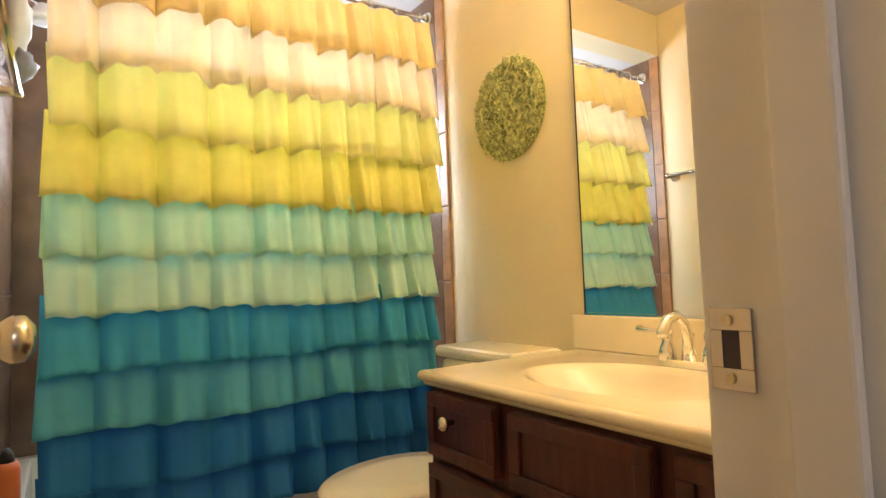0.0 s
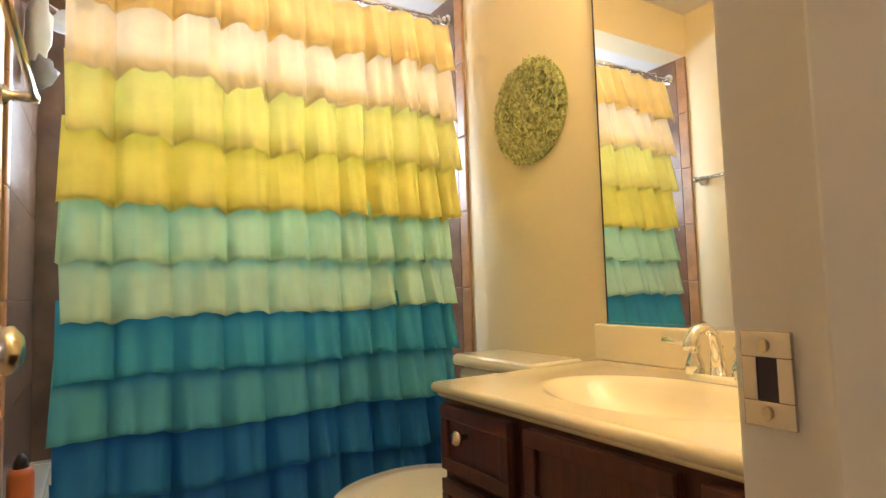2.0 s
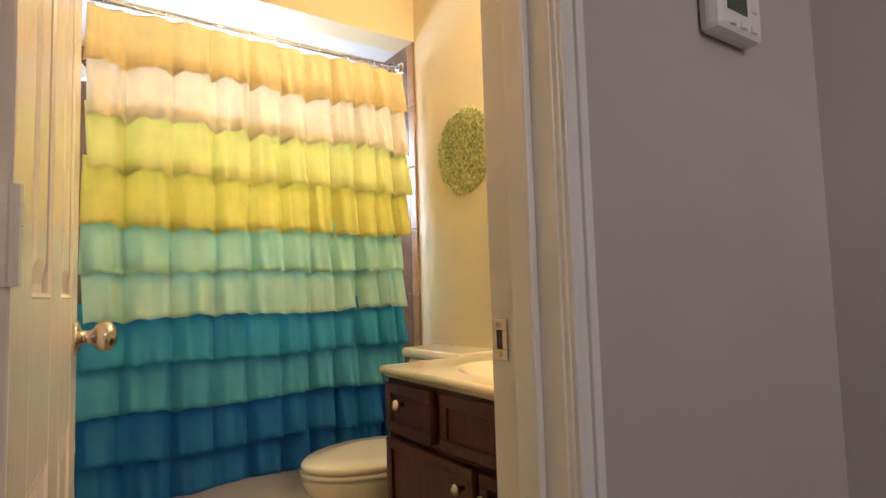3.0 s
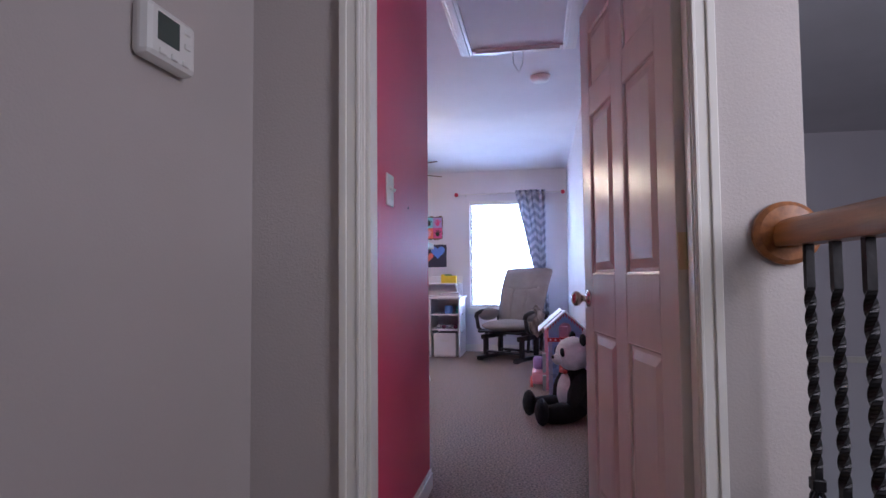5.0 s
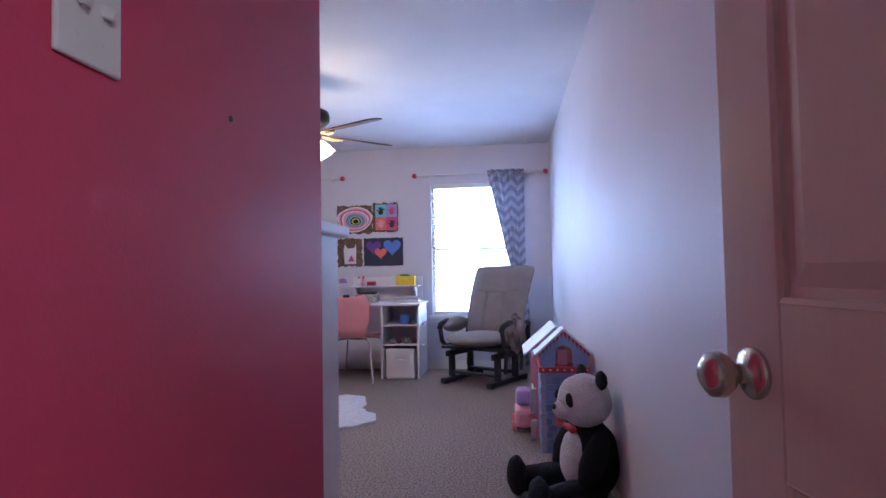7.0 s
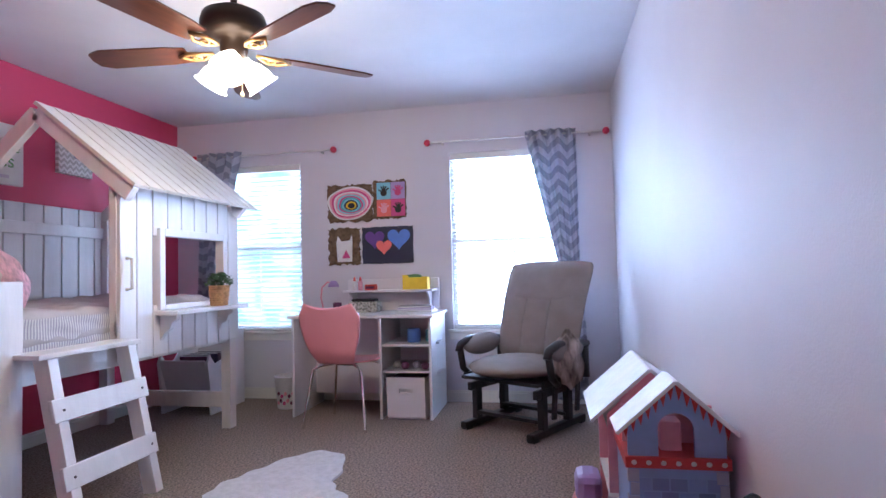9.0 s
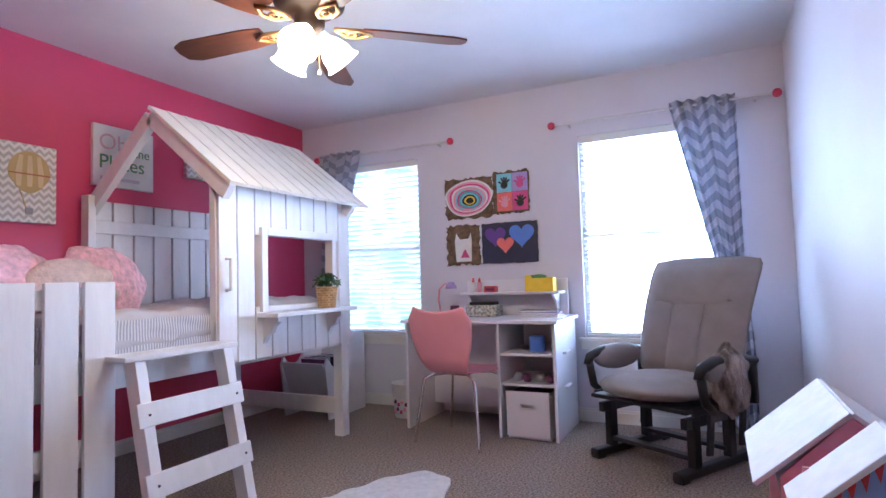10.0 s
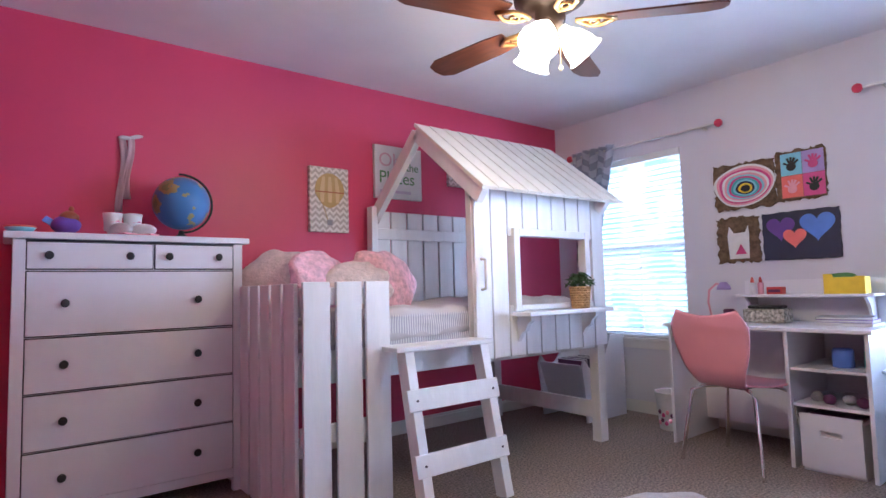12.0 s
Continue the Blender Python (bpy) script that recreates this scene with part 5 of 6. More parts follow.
# ---- dollhouse ----
dh = thing("dollhouse", (4.42, RY + 0.01, 0), "pink and blue castle dollhouse with a white roof", "dollhouse")
M_BRICKBLUE = plain("pale_blue_block", (0.20, 0.26, 0.52))
part("tower_wall", box(B(), 0.0, 0.30, 0.02, 0.03 + 0.26, 0.0, 0.50, 0.002), C["paleblue"], dh, "blue brick-printed tower wall")
rr = random.Random(8)
me = None
for r in range(11):
    for c in range(5):
        y = 0.03 + c * 0.05 + (0.025 if r % 2 else 0)
        z = 0.01 + r * 0.042
        if y > 0.245 or (0.09 < y + 0.022 < 0.22 and 0.16 < z + 0.02 < 0.36):
            continue
        if me is None:
            o = part("brick", box(B(), -0.0025, 0.0, 0.0, 0.045, 0.0, 0.037), mat("blue_print_brick", (0.24, 0.31, 0.58), 0.5, spread=0.25), dh)
            me = o.data
        else:
            o = new("brick", me)
            o.parent = dh
        o.location = (0, y, z)
for y in (0.018, 0.262):
    for k in range(12):
        part("corner_stone", box(B(), -0.005, 0.02, y, y + (0.032 if k % 2 else 0.024), 0.005 + k * 0.041, 0.042 + k * 0.041), mat("grey_corner", (0.42, 0.42, 0.55), 0.5), dh)
dr_ = part("tower_door", box(B(), -0.008, 0.0, 0.10, 0.21, 0.17, 0.36, 0.002), C["coral"], dh, "red printed door")
for y in (0.115, 0.165):
    for z in (0.20, 0.28):
        part("door_pane", box(B(), -0.010, -0.006, y, y + 0.032, z, z + 0.055), C["ginger"], dr_)
part("red_band", box(B(), -0.012, 0.31, 0.01, 0.30, 0.50, 0.535, 0.002), C["red"], dh, "red balcony band with white dots")
for k in range(7):
    part("band_dot", blob(B(), (-0.012, 0.03 + k * 0.041, 0.518), (0.002, 0.008, 0.008), 8), C["white"], dh)
# gable with an arched opening
g = B()
arch = [(0.105 + 0.05 - 0.05 * math.cos(a), 0.62 + 0.05 * math.sin(a)) for a in [math.pi * i / 10 for i in range(11)]]
outer = [(0.02, 0.535), (0.02, 0.62), (0.155, 0.76), (0.29, 0.62), (0.29, 0.535)]
prism(g, [(0.02, 0.535), (0.105, 0.535)] + arch[:6] + [(0.155, 0.76), (0.02, 0.64)], "x", 0.0, 0.012)
prism(g, [(0.29, 0.535), (0.29, 0.64), (0.155, 0.76)] + arch[5:] + [(0.205, 0.535)], "x", 0.0, 0.012)
part("gable", g, C["paleblue"], dh, "blue gable with an arched window")
for s in (0, 1):
    b = B()
    e0, e1 = ((0.155, 0.765), (0.005, 0.625)) if s else ((0.155, 0.765), (0.305, 0.625))
    for k in range(7):
        f0, f1 = k / 7, (k + 1) / 7
        p0 = (e0[0] + (e1[0] - e0[0]) * f0, e0[1] + (e1[1] - e0[1]) * f0)
        p1 = (e0[0] + (e1[0] - e0[0]) * f1, e0[1] + (e1[1] - e0[1]) * f1)
        prism(b, [p0, p1, ((p0[0] + p1[0]) / 2, (p0[1] + p1[1]) / 2 - 0.045)], "x", -0.004, -0.0005)
    part("scallop_trim", b, C["red"], dh, "red scalloped eave trim")
    b = B()
    bar(b, (0.06, e0[0], e0[1] + 0.006), (0.06, e1[0] + (e1[0] - e0[0]) * 0.12, e1[1] + (e1[1] - e0[1]) * 0.12), 0.17, 0.012, 0.002)
    part("tower_roof", b, C["white"], dh, "white tower roof slope")
part("doll_furniture", box(B(), 0.05, 0.12, 0.13, 0.19, 0.536, 0.63, 0.004), C["pink"], dh)
part("tower_back", box(B(), 0.14, 0.15, 0.02, 0.29, 0.535, 0.66), C["pink"], dh)
hs = part("house_wall", box(B(), 0.30, 0.72, 0.015, 0.03, 0.0, 0.62, 0.002), C["pink"], dh, "pink house back wall")
for x in (0.30, 0.705):
    b = B()
    prism(b, [(0.03, 0.0), (0.32, 0.0), (0.32, 0.58), (0.175, 0.74), (0.03, 0.60)], "x", x, x + 0.014)
    part("house_end", b, C["pink"], dh, "pink end wall")
for z in (0.0, 0.27, 0.53):
    part("house_floor", box(B(), 0.314, 0.705, 0.03, 0.32, z, z + 0.012), C["white"], dh)
for s in (0, 1):
    e1 = (-0.005, 0.60) if s else (0.375, 0.56)
    part("house_roof", bar(B(), (0.51, 0.175, 0.752), (0.51, e1[0], e1[1]), 0.46, 0.012, 0.002), C["white"], dh, "white roof slope")
part("side_stair", obox(B(), pose(0.18, 0.33, 0.28, 0, 40, 0), 0.34, 0.03, 0.012), C["white"], dh)
part("side_stair", obox(B(), pose(0.18, 0.33, 0.09, 0, 40, 0), 0.30, 0.03, 0.012), C["white"], dh)
dh.scale = (1.0, 1.0, 0.925)
pk = thing("toy_car", (4.95, -0.48, 0), "pink and lilac toy car beside the dollhouse", "toy car")
part("body", box(B(), -0.14, 0.14, -0.06, 0.06, 0.03, 0.15, 0.03), C["pink"], pk)
part("roof", box(B(), -0.05, 0.10, -0.05, 0.05, 0.15, 0.26, 0.03), C["lilac"], pk)
for x in (-0.09, 0.09):
    for y in (-0.065, 0.065):
        part("wheel", lathe(B(), [(0.035, y - 0.012), (0.035, y + 0.012)], (x, 0, 0.035), 18, "y"), C["coral"], pk, "coral wheel")

# ---- panda, rug ----
# one plain plush shape a colour, resting against the wall
pd = thing("panda_toy", (3.76, -0.755, 0, 0, 0, 108), "large black and white plush panda sitting on the carpet", "plush toy")
w = B()
blob(w, (0, 0, 0.20), (0.13, 0.145, 0.19), 24, 0.06)
w2 = part("body", w, M_FURBLACK, pd, "black plush body", True)
part("belly", blob(B(), (0.055, 0, 0.20), (0.10, 0.115, 0.15), 24, 0.05), M_FURWHITE, pd, "white plush belly", True)
part("head", blob(B(), (0.03, 0, 0.475), (0.13, 0.14, 0.125), 28, 0.04), M_FURWHITE, pd, "white plush head", True)
part("muzzle", blob(B(), (0.14, 0, 0.44), (0.05, 0.06, 0.045), 16), M_FURWHITE, pd, "", True)
part("nose", blob(B(), (0.187, 0, 0.455), (0.012, 0.02, 0.013), 12), C["black"], pd, "", True)
for s in (-1, 1):
    part("ear", blob(B(), (-0.01, s * 0.105, 0.585), (0.025, 0.042, 0.045), 14, 0.1), M_FURBLACK, pd, "black ear", True)
    part("eye_patch", blob(B(), (0.130, s * 0.062, 0.495), (0.022, 0.028, 0.036), 12, 0, pose(0, 0, 0, s * 25, 0, 0)), M_FURBLACK, pd, "black eye patch", True)
    part("arm", blob(B(), (0.06, s * 0.15, 0.24), (0.06, 0.05, 0.14), 16, 0.1, pose(0, 0, 0, 0, -25, 0)), M_FURBLACK, pd, "", True)
    l = B()
    blob(l, (0.17, s * 0.13, 0.075), (0.20, 0.07, 0.075), 20, 0.06, pose(0, 0, 0, 0, 0, s * 10))
    blob(l, (0.33, s * 0.155, 0.095), (0.05, 0.075, 0.095), 16, 0.06)
    part("leg", l, M_FURBLACK, pd, "black plush leg", True)
part("neck_bow", box(B(), 0.09, 0.125, -0.05, 0.05, 0.335, 0.365, 0.012), C["red"], pd, "red neck bow")
pd.scale = (0.94, 0.94, 0.96)
rg = thing("sheepskin_rug", (5.13, 0.97, 0), "white faux hide rug lying on the carpet", "rug")
rgm = B()
pts = []
for i in range(72):
    a = 2 * math.pi * i / 72
    r = 0.46 * (1 + 0.22 * math.cos(2 * a) + 0.16 * math.cos(4 * a + 0.6) + 0.10 * math.sin(3 * a)) + 0.016 * math.sin(17 * a)
    pts.append((r * math.cos(a) * 1.15, r * math.sin(a) * 0.85))
prism(rgm, pts, "z", 0.002, 0.016)
part("hide", rgm, M_RUG, rg)

# ---- bathroom: tub and shower curtain ----
tub = thing("bathtub", ((XL + XW) / 2, 2.025, 0), "almond bathtub set into a tiled alcove", "bathtub")
hw = (XW - XL) / 2
t = B()
box(t, -hw, hw, 0.0, 0.06, 0.0, 0.40, 0.015)
box(t, -hw, hw, 0.70, 0.764, 0.0, 0.40, 0.01)
box(t, -hw, -hw + 0.08, 0.06, 0.70, 0.0, 0.40, 0.01)
box(t, hw - 0.08, hw, 0.06, 0.70, 0.0, 0.40, 0.01)
box(t, -hw + 0.08, hw - 0.08, 0.06, 0.70, 0.0, 0.10)
part("basin", t, M_PORCELAIN, tub)

# tiles of the alcove side walls, set in rows
def tiles(wall, x, s):
    wall_ob = wall
    me = me2 = None
    for r in range(6):
        for c in range(3):
            y, z = TE + 0.059 + c * 0.262, 0.40 + r * 0.302
            if me is None:
                o = part("tile", box(B(), min(0, s * 0.01), max(0, s * 0.01), 0.0, 0.258, 0.0, 0.298, 0.001), M_TILE, wall_ob)
                me = o.data
            else:
                o = new("tile", me)
                o.parent = wall_ob
            o.location = (x, y, z)
    for r in range(7):
        if me2 is None:
            o = part("edge_tile", box(B(), min(0, s * 0.012), max(0, s * 0.012), 0.0, 0.055, 0.0, 0.297, 0.004), M_TRIMTILE, wall_ob)
            me2 = o.data
        else:
            o = new("edge_tile", me2)
            o.parent = wall_ob
        o.location = (x, TE, 0.10 + r * 0.301)


for s, x in ((-1, XW), (1, XL)):
    gw = setting("wall_tile_backing", box(B(), min(x, x + s * 0.006), max(x, x + s * 0.006), TE, 2.79, 0.0, 2.21), M_GROUT, "brown tiled alcove wall")
    tiles(gw, x, s)

rod = thing("shower_rod", (0, 2.05, 2.112), "chrome shower curtain rod", "rod")
part("rod", tube(B(), [(XL + 0.008, 0, 0), (XW - 0.008, 0, 0)], 0.0125, 16), M_CHROME, rod, "", True)
for x in (XL + 0.008, XW - 0.008):
    part("end_flange", lathe(B(), [(0.03, -0.006), (0.03, 0.006)], (x, 0, 0), 20, "x"), M_CHROME, rod)
    part("end_cap", lathe(B(), [(0.02, -0.022), (0.02, 0.022)], (x, 0, 0), 20, "x"), M_CHROME, rod)

sc = thing("shower_curtain", (0, 2.012, 0), "ruffled ombre shower curtain from yellow to blue", "shower curtain")
tiers = [(0.92, 0.79, 0.48), (0.94, 0.87, 0.74), (0.86, 0.84, 0.42), (0.82, 0.76, 0.27), (0.50, 0.77, 0.66), (0.54, 0.77, 0.66), (0.045, 0.38, 0.58), (0.085, 0.42, 0.57), (0.013, 0.19, 0.50), (0.013, 0.17, 0.47)]
CX0, CX1, CT = -0.27, 1.02, 2.065
hems = [CT - 0.193 * k if k < 5 else CT - 0.772 - 0.162 * (k - 4) for k in range(11)]


def fold(x, k):
    """Gathers that run on from tier to tier: flat fronts with narrow deep creases, closer together to the right."""
    w_ = x + 0.35 * x * abs(x) + 0.018 * noise.noise(Vector((x * 5, k * 0.22, 1.0)))
    c = abs(math.sin(w_ * 20.0 + 0.5 * noise.noise(Vector((x * 9, k * 0.9, 4.0)))))
    deep = 0.75 + 0.6 * noise.noise(Vector((w_ * 6.4, 3.0, k * 0.3)))
    front = 1.0 - 2.4 * deep * (1.0 - min(1.0, c * 1.35)) ** 1.3
    return front * 0.85 + 0.22 * math.sin(w_ * 71 + k * 1.7) + 0.55 * noise.noise(Vector((x * 27, k * 1.3, 2.0)))


for k, col in enumerate(tiers):
    m_ = mat("curtain_tier", col, 0.75, vary=0.05, scale=14, bump=0.12, bscale=260, trans=0.38 if k < 4 else 0.3)
    z_top = hems[k] + (0.03 if k else 0.0)
    ln = hems[k] - hems[k + 1] + (0.028 if k < 9 else 0.0) + (0.03 if k else 0.0)
    grow = 0.010 * k / 9

    def tier(u, v, k=k, z_top=z_top, ln=ln):
        x = CX0 - 0.02 * k / 9 + (CX1 - CX0 - (0.03 if k > 3 else 0.0)) * u
        x += 0.012 * v * math.sin(x * 29 + k * 1.9)
        amp = 0.011 + 0.021 * v
        big = 0.016 * math.sin(x * 9 + 0.5) + 0.011 * math.sin(x * 17 + 1.0)
        y = -0.014 - 0.022 * v - amp * (fold(x, k) + 0.7) - 0.6 * big
        pinch = 0.003 * noise.noise(Vector((x * 55, k * 3.1, 0))) * (1 - v)
        hem = 0.006 * math.sin(x * 9 + k * 1.3) * v + 0.008 * (fold(x, k) - 0.5) * v + 0.006 * noise.noise(Vector((x * 22, k * 2.0, 5))) * v
        swag = 0.010 * abs(math.sin(math.pi * (u * 12))) * (1 - v) if k == 0 else 0
        return Vector((x, y + pinch, z_top - ln * v + hem - swag))
    r = part("ruffle", sheet(B(), 420, 12, tier), m_, sc, "", True)
    thick(r, 0.0012)
    hm = part("hem", tube(B(), [tier(i / 200, 1.0) + Vector((0, -0.0005, 0.001)) for i in range(201)], 0.0016, 5), m_, r, "stitched hem")
for i in range(12):
    x = CX0 + 0.02 + (CX1 - CX0 - 0.04) * i / 11
    rg_ = thing("curtain_ring", (x, 2.042, 2.099), "small chrome curtain ring on the rod", "curtain ring", "curtain rings")
    part("ring", tube(B(), [(0.003 * math.sin(a), 0.02 * math.sin(a), -0.006 + 0.03 * math.cos(a)) for a in [2 * math.pi * q / 16 for q in range(17)]], 0.002, 6), M_CHROME, rg_, "", True)
    part("bead", blob(B(), (0, 0.0, -0.038), (0.006, 0.006, 0.006), 8), M_BRASS, rg_, "", True)
# shower items seen past the curtain's edge
shw = thing("shower_fixture", (XL + 0.012, 2.40, 1.98), "white shower head on the tiled wall", "shower head")
part("arm", tube(B(), [(0, 0, 0), (0.05, -0.02, 0.01), (0.10, -0.05, -0.03)], 0.010, 10), M_CHROME, shw, "", True)
part("head", lathe(B(), [(0.015, 0.02), (0.045, -0.02), (0.05, -0.04), (0.02, -0.045)], (0.10, -0.05, -0.03), 20), C["white"], shw, "", True)
wc = thing("wash_cloth", (XL + 0.03, 2.22, 1.74), "white and grey washcloth hanging in the shower", "washcloth")
part("cloth", blob(B(), (0.02, 0, 0.10), (0.035, 0.03, 0.13), 16, 0.4), C["white"], wc, "", True)
part("scrubber", blob(B(), (0.03, -0.01, -0.04), (0.04, 0.035, 0.05), 14, 0.4), C["grey"], wc, "", True)
bt_ = canister("shampoo_bottle", (XL + 0.05, 1.985, 0.40), 0.03, 0.17, C["ginger"], "brown shampoo bottle on the tub edge", "bottle", C["black"])

# ---- toilet ----
TY = 1.565
to = thing("toilet", (XW - 0.005, TY, 0), "almond two-piece toilet with closed lid", "toilet")
to.scale = (1.05, 1.0, 1.04)
part("tank", box(B(), -0.19, 0.0, -0.19, 0.19, 0.36, 0.712, 0.025), M_PORCELAIN, to)
part("tank_lid", box(B(), -0.205, 0.005, -0.205, 0.205, 0.711, 0.75, 0.016), M_PORCELAIN, to)
part("flush_lever", tube(B(), [(-0.195, -0.16, 0.65), (-0.215, -0.16, 0.65), (-0.218, -0.10, 0.64)], 0.007, 8), M_CHROME, to)


def oval(z, f, a=0.255, b=0.185, cx=-0.43):
    pts = []
    for i in range(40):
        t_ = 2 * math.pi * i / 40
        k = 1.0 if math.cos(t_) < 0 else 0.86
        pts.append(Vector((cx + a * f * k * math.cos(t_), b * f * math.sin(t_) * (1 - 0.08 * max(0, -math.cos(t_))), z)))
    return pts


def loft(rings):
    bm = B()
    vs = [[bm.verts.new(p) for p in r] for r in rings]
    for a, b in zip(vs, vs[1:]):
        for i in range(len(a)):
            bm.faces.new((a[i], a[(i + 1) % len(a)], b[(i + 1) % len(a)], b[i]))
    bm.faces.new(vs[0][::-1])
    bm.faces.new(vs[-1])
    return bm


part("bowl", loft([oval(0.0, 0.55, cx=-0.36), oval(0.04, 0.55, cx=-0.36), oval(0.14, 0.50, cx=-0.36), oval(0.26, 0.78, cx=-0.40), oval(0.34, 0.96), oval(0.375, 1.0), oval(0.385, 0.98)]), M_PORCELAIN, to, "", True)
part("bowl_bridge", box(B(), -0.24, -0.02, -0.12, 0.12, 0.22, 0.37, 0.02), M_PORCELAIN, to)
part("seat_ring", loft([oval(0.387, 0.97), oval(0.390, 1.01), oval(0.402, 1.01), oval(0.405, 0.98)]), M_PORCELAIN, to, "", True)
part("seat_lid", loft([oval(0.408, 0.97), oval(0.411, 1.0), oval(0.424, 0.995), oval(0.432, 0.95), oval(0.436, 0.6)]), M_PORCELAIN, to, "", True)

# ---- vanity ----
VX, VY0, VY1, VZ = 0.50, FY + 0.014, 1.262, 0.758
va = thing("vanity_cabinet", (VX, VY0, 0), "dark red-brown wooden bathroom vanity cabinet", "vanity cabinet")
ln = VY1 - VY0
vb = B()
box(vb, 0.0, XW - VX - 0.004, 0.0, ln, 0.09, 0.685, 0.002)
box(vb, 0.0, 0.02, 0.0, ln, 0.685, VZ)
box(vb, 0.02, XW - VX - 0.004, ln - 0.02, ln, 0.685, VZ)
box(vb, 0.06, XW - VX - 0.004, 0.0, ln, 0.0, 0.09)
part("carcass", vb, M_ESPRESSO, va)


def raised(name, y0, y1, z0, z1, knob=None):
    p = B()
    box(p, -0.018, 0.0, y0, y1, z0, z1, 0.004)
    o = part(name, p, M_ESPRESSO, va)
    for q in ((y0, y1, z0, z0 + 0.03), (y0, y1, z1 - 0.03, z1), (y0, y0 + 0.03, z0 + 0.03, z1 - 0.03), (y1 - 0.03, y1, z0 + 0.03, z1 - 0.03)):
        part("frame_strip", box(B(), -0.026, -0.0182, *q, 0.003), M_ESPRESSO, o)
    if knob:
        part("knob", lathe(B(), [(0.006, -0.024), (0.006, -0.038), (0.014, -0.044), (0.016, -0.052), (0.010, -0.058), (0.003, -0.06)], (0, *knob), 20, "x"), M_NICKEL, o, "nickel knob", True)
    return o


raised("drawer_front", ln - 0.265, ln - 0.02, 0.60, 0.742, (ln - 0.125, 0.69))
raised("false_front", 0.28, ln - 0.31, 0.60, 0.742)
raised("drawer_front", 0.02, 0.24, 0.60, 0.742, (0.13, 0.69))
raised("door", ln / 2 + 0.012, ln - 0.02, 0.11, 0.58, (ln / 2 + 0.05, 0.53))
raised("door", 0.02, ln / 2 - 0.012, 0.11, 0.58, (ln / 2 - 0.05, 0.53))

# countertop with an oval basin
ct = thing("countertop", (0, 0, 0), "cream cultured-marble countertop with an oval basin", "countertop")
X0c, X1c, Y0c, Y1c, ZC = 0.49, XW - 0.003, FY + 0.013, 1.28, 0.785
SXc, SYc, sa, sb = 0.72, 0.865, 0.165, 0.235


def top_fn():
    bm = B()
    n = 64
    rings = []
    outer_pts = []
    for i in range(n):
        a = 2 * math.pi * i / n
        c, s = math.cos(a), math.sin(a)
        kx = ((X1c if c > 0 else X0c) - SXc) / c if abs(c) > 1e-6 else 1e9
        ky = ((Y1c if s > 0 else Y0c) - SYc) / s if abs(s) > 1e-6 else 1e9
        k = min(kx, ky)
        outer_pts.append((SXc + k * c, SYc + k * s))
    rings.append([bm.verts.new((x, y, ZC)) for x, y in outer_pts])
    for f, z in ((1.12, ZC), (1.06, ZC + 0.004), (1.0, ZC + 0.001), (0.93, ZC - 0.012), (0.82, ZC - 0.035), (0.65, ZC - 0.065), (0.40, ZC - 0.085), (0.1, ZC - 0.09)):
        rings.append([bm.verts.new((SXc + sa * f * math.cos(2 * math.pi * i / n), SYc + sb * f * math.sin(2 * math.pi * i / n), z)) for i in range(n)])
    for a, b in zip(rings, rings[1:]):
        for i in range(n):
            bm.faces.new((a[i], a[(i + 1) % n], b[(i + 1) % n], b[i]))
    bm.faces.new(rings[-1])
    return bm


soft(part("slab", top_fn(), M_COUNTER, ct), 35)
e = B()
tube(e, [(X0c, Y0c, ZC - 0.012), (X0c, Y1c, ZC - 0.012), (X1c, Y1c, ZC - 0.012)], 0.0125, 12)
tube(e, [(X0c + 0.008, Y0c, ZC - 0.026), (X0c + 0.008, Y1c - 0.008, ZC - 0.026), (X1c, Y1c - 0.008, ZC - 0.026)], 0.009, 10)
part("ogee_edge", e, M_COUNTER, ct, "", True)
part("backsplash", box(B(), XW - 0.024, XW - 0.001, Y0c, 1.30, ZC - 0.0, 0.886, 0.004), M_COUNTER, ct)
part("drain", lathe(B(), [(0.022, ZC - 0.089), (0.022, ZC - 0.084), (0.012, ZC - 0.0835)], (SXc, SYc, 0), 20), M_CHROME, ct)

fa = thing("faucet", (0.95, 0.868, ZC), "chrome two-handle bathroom faucet", "faucet")
b = B()
prism(b, ell(0, 0, 0.028, 0.085, 32), "z", 0.0, 0.018)
part("base_plate", b, M_CHROME, fa)
part("spout", tube(B(), [(0, 0, 0.015), (0.0, 0, 0.07), (-0.012, 0, 0.115), (-0.045, 0, 0.135), (-0.085, 0, 0.125), (-0.105, 0, 0.095), (-0.108, 0, 0.082)], [0.020, 0.015, 0.013, 0.013, 0.014, 0.016, 0.015], 16), M_CHROME, fa, "", True)
for s in (-1, 1):
    h = part("handle_body", lathe(B(), [(0.024, 0.012), (0.022, 0.04), (0.013, 0.062), (0.016, 0.072), (0.017, 0.085), (0.010, 0.098), (0.004, 0.104)], (0, s * 0.062, 0), 22), M_CHROME, fa, "", True)
    part("lever", tube(B(), [(0, s * 0.062, 0.082), (-0.005, s * 0.10, 0.088), (-0.012, s * 0.145, 0.094)], [0.007, 0.006, 0.009], 10), M_CHROME, h, "", True)
part("pop_up_rod", tube(B(), [(0.02, 0, 0.018), (0.024, 0, 0.085)], 0.003, 8), M_CHROME, fa)

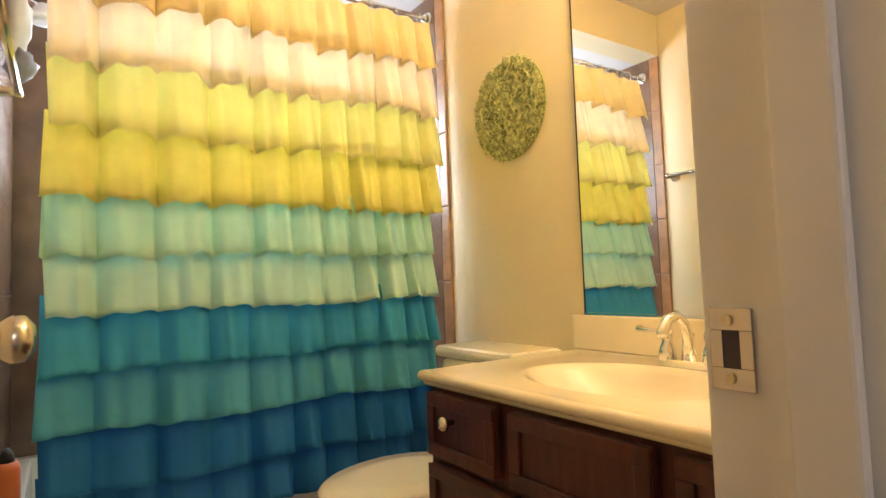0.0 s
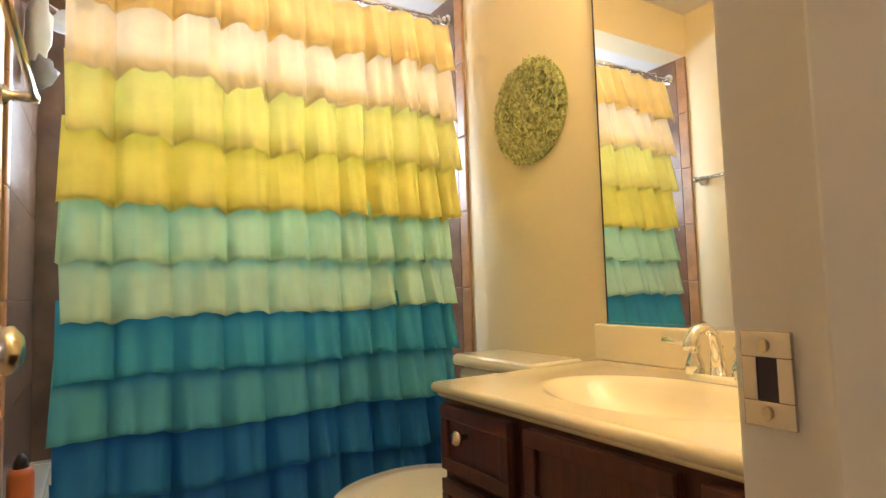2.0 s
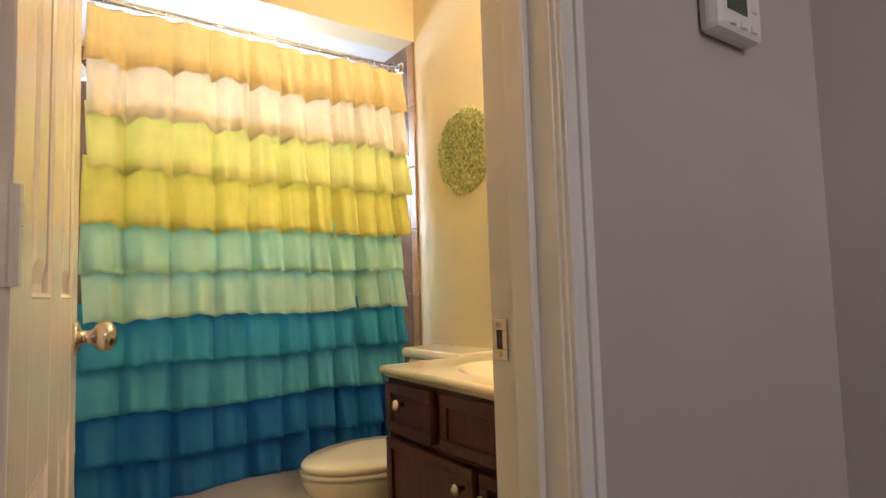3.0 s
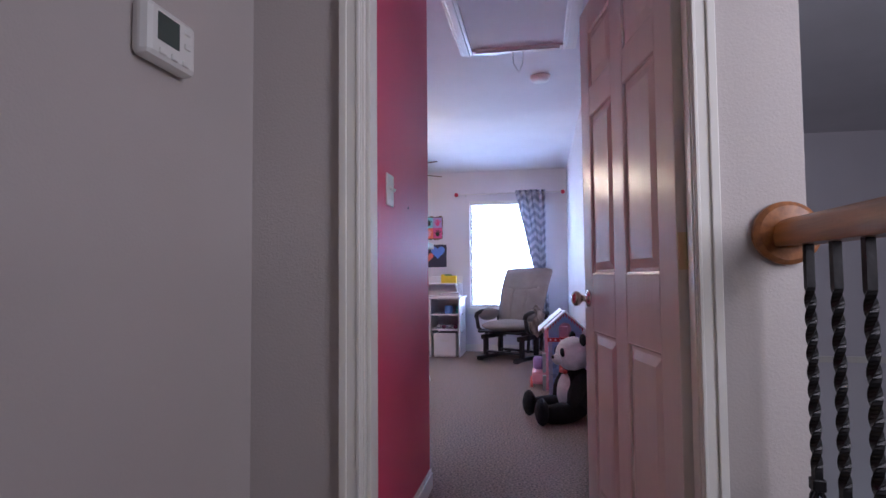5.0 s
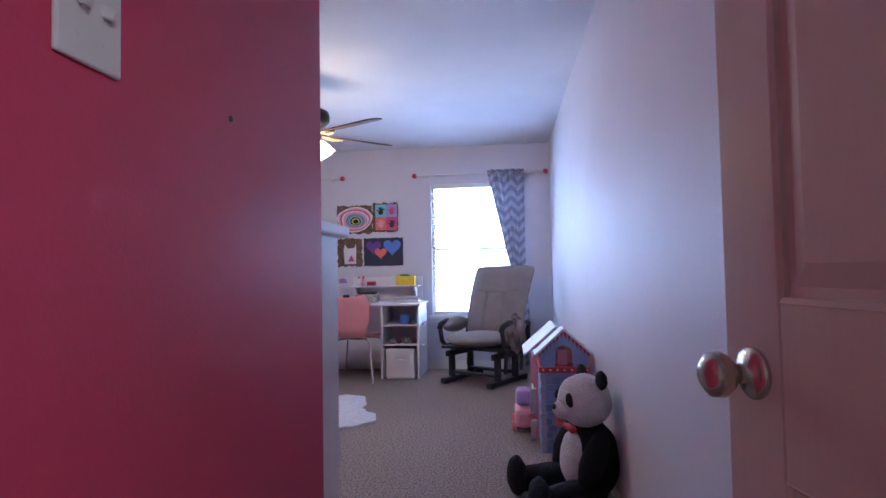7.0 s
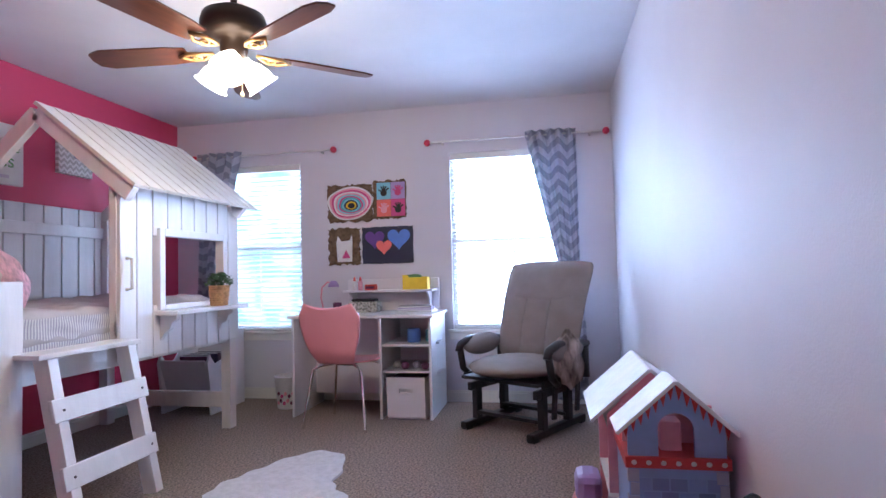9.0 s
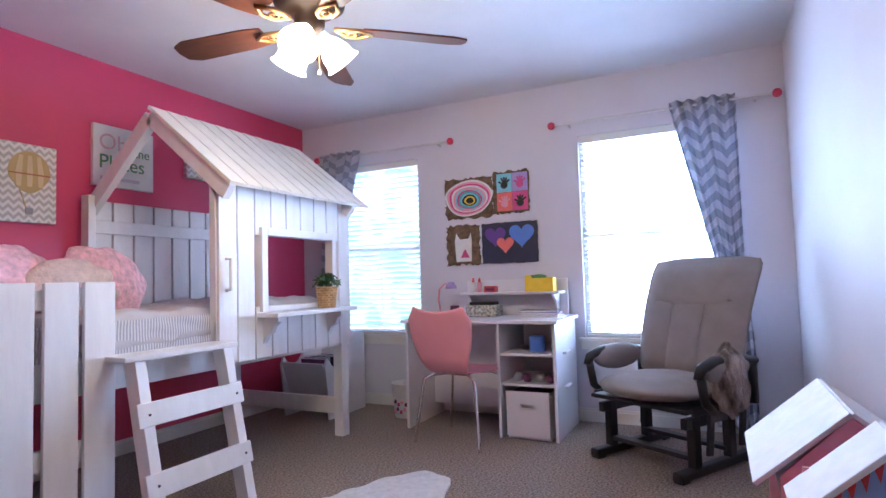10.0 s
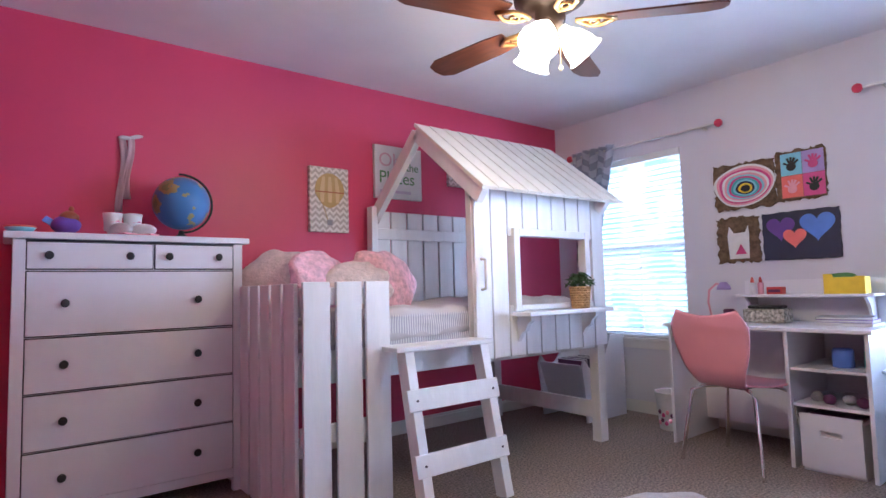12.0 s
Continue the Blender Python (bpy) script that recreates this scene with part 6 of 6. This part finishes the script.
fa.scale = (0.88, 0.88, 0.88)
mi = thing("wall_mirror", (XW, 0.80, 0.888), "large frameless wall mirror over the vanity", "mirror")
part("mirror_glass", box(B(), -0.008, -0.002, -0.44, 0.459, 0.004, 1.06), M_MIRROR, mi)
part("mirror_edge", box(B(), -0.0095, -0.001, 0.4595, 0.4625, 0.004, 1.06), C["black"], mi)
part("bottom_channel", box(B(), -0.012, -0.001, -0.44, 0.462, -0.002, 0.005), M_CHROME, mi)
vl = thing("vanity_light", (XW, 0.80, 2.14), "chrome vanity light bar with glass shades", "wall lamp")
part("back_plate", box(B(), -0.03, -0.001, -0.28, 0.28, -0.04, 0.04, 0.006), M_CHROME, vl)
for k in (-1, 0, 1):
    s_ = part("shade", lathe(B(), [(0.025, 0.0), (0.05, -0.05), (0.06, -0.09)], (-0.14, 0.2 * k, 0.02), 20), M_LAMPGLASS, vl, "frosted glass shade", True)
    s_.visible_shadow = False
    part("arm", tube(B(), [(-0.02, 0.2 * k, 0.0), (-0.10, 0.2 * k, 0.03), (-0.14, 0.2 * k, 0.02)], 0.008, 8), M_CHROME, vl)

# woven round mat on the wall
wm = thing("woven_wall_mat", (XW, 1.563, 1.59), "round green woven twig mat hung on the wall", "wall decor")
part("disc", lathe(B(), [(0.178, -0.006), (0.178, -0.001)], (0, 0, 0), 48, "x"), M_GRASS, wm)
rnd = random.Random(9)
tw = B()
for k in range(1500):
    r, a = 0.178 * math.sqrt(rnd.random()), rnd.uniform(0, 6.283)
    y, z = r * math.cos(a), r * math.sin(a)
    d = rnd.uniform(0, 3.14)
    l = rnd.uniform(0.007, 0.014)
    x = -0.008 - rnd.uniform(0, 0.012)
    bar(tw, (x, y - l * math.cos(d), z - l * math.sin(d)), (x - 0.003, y + l * math.cos(d), z + l * math.sin(d)), 0.0035, 0.0035, 0.0)
tagged(part("twig_weave", tw, M_TWIG, wm, "crossed green twigs"), kind="stuff")
tbar = thing("towel_bar", (XL, 1.58, 1.52), "brushed nickel towel bar on the wall", "towel bar")
part("bar", tube(B(), [(0.072, -0.30, 0), (0.072, 0.30, 0)], 0.009, 14), M_NICKEL, tbar, "", True)
for y in (-0.30, 0.30):
    part("mount", lathe(B(), [(0.026, 0.0), (0.026, 0.01), (0.013, 0.02), (0.013, 0.06), (0.015, 0.078), (0.006, 0.082)], (0, y, 0), 20, "x"), M_NICKEL, tbar, "", True)
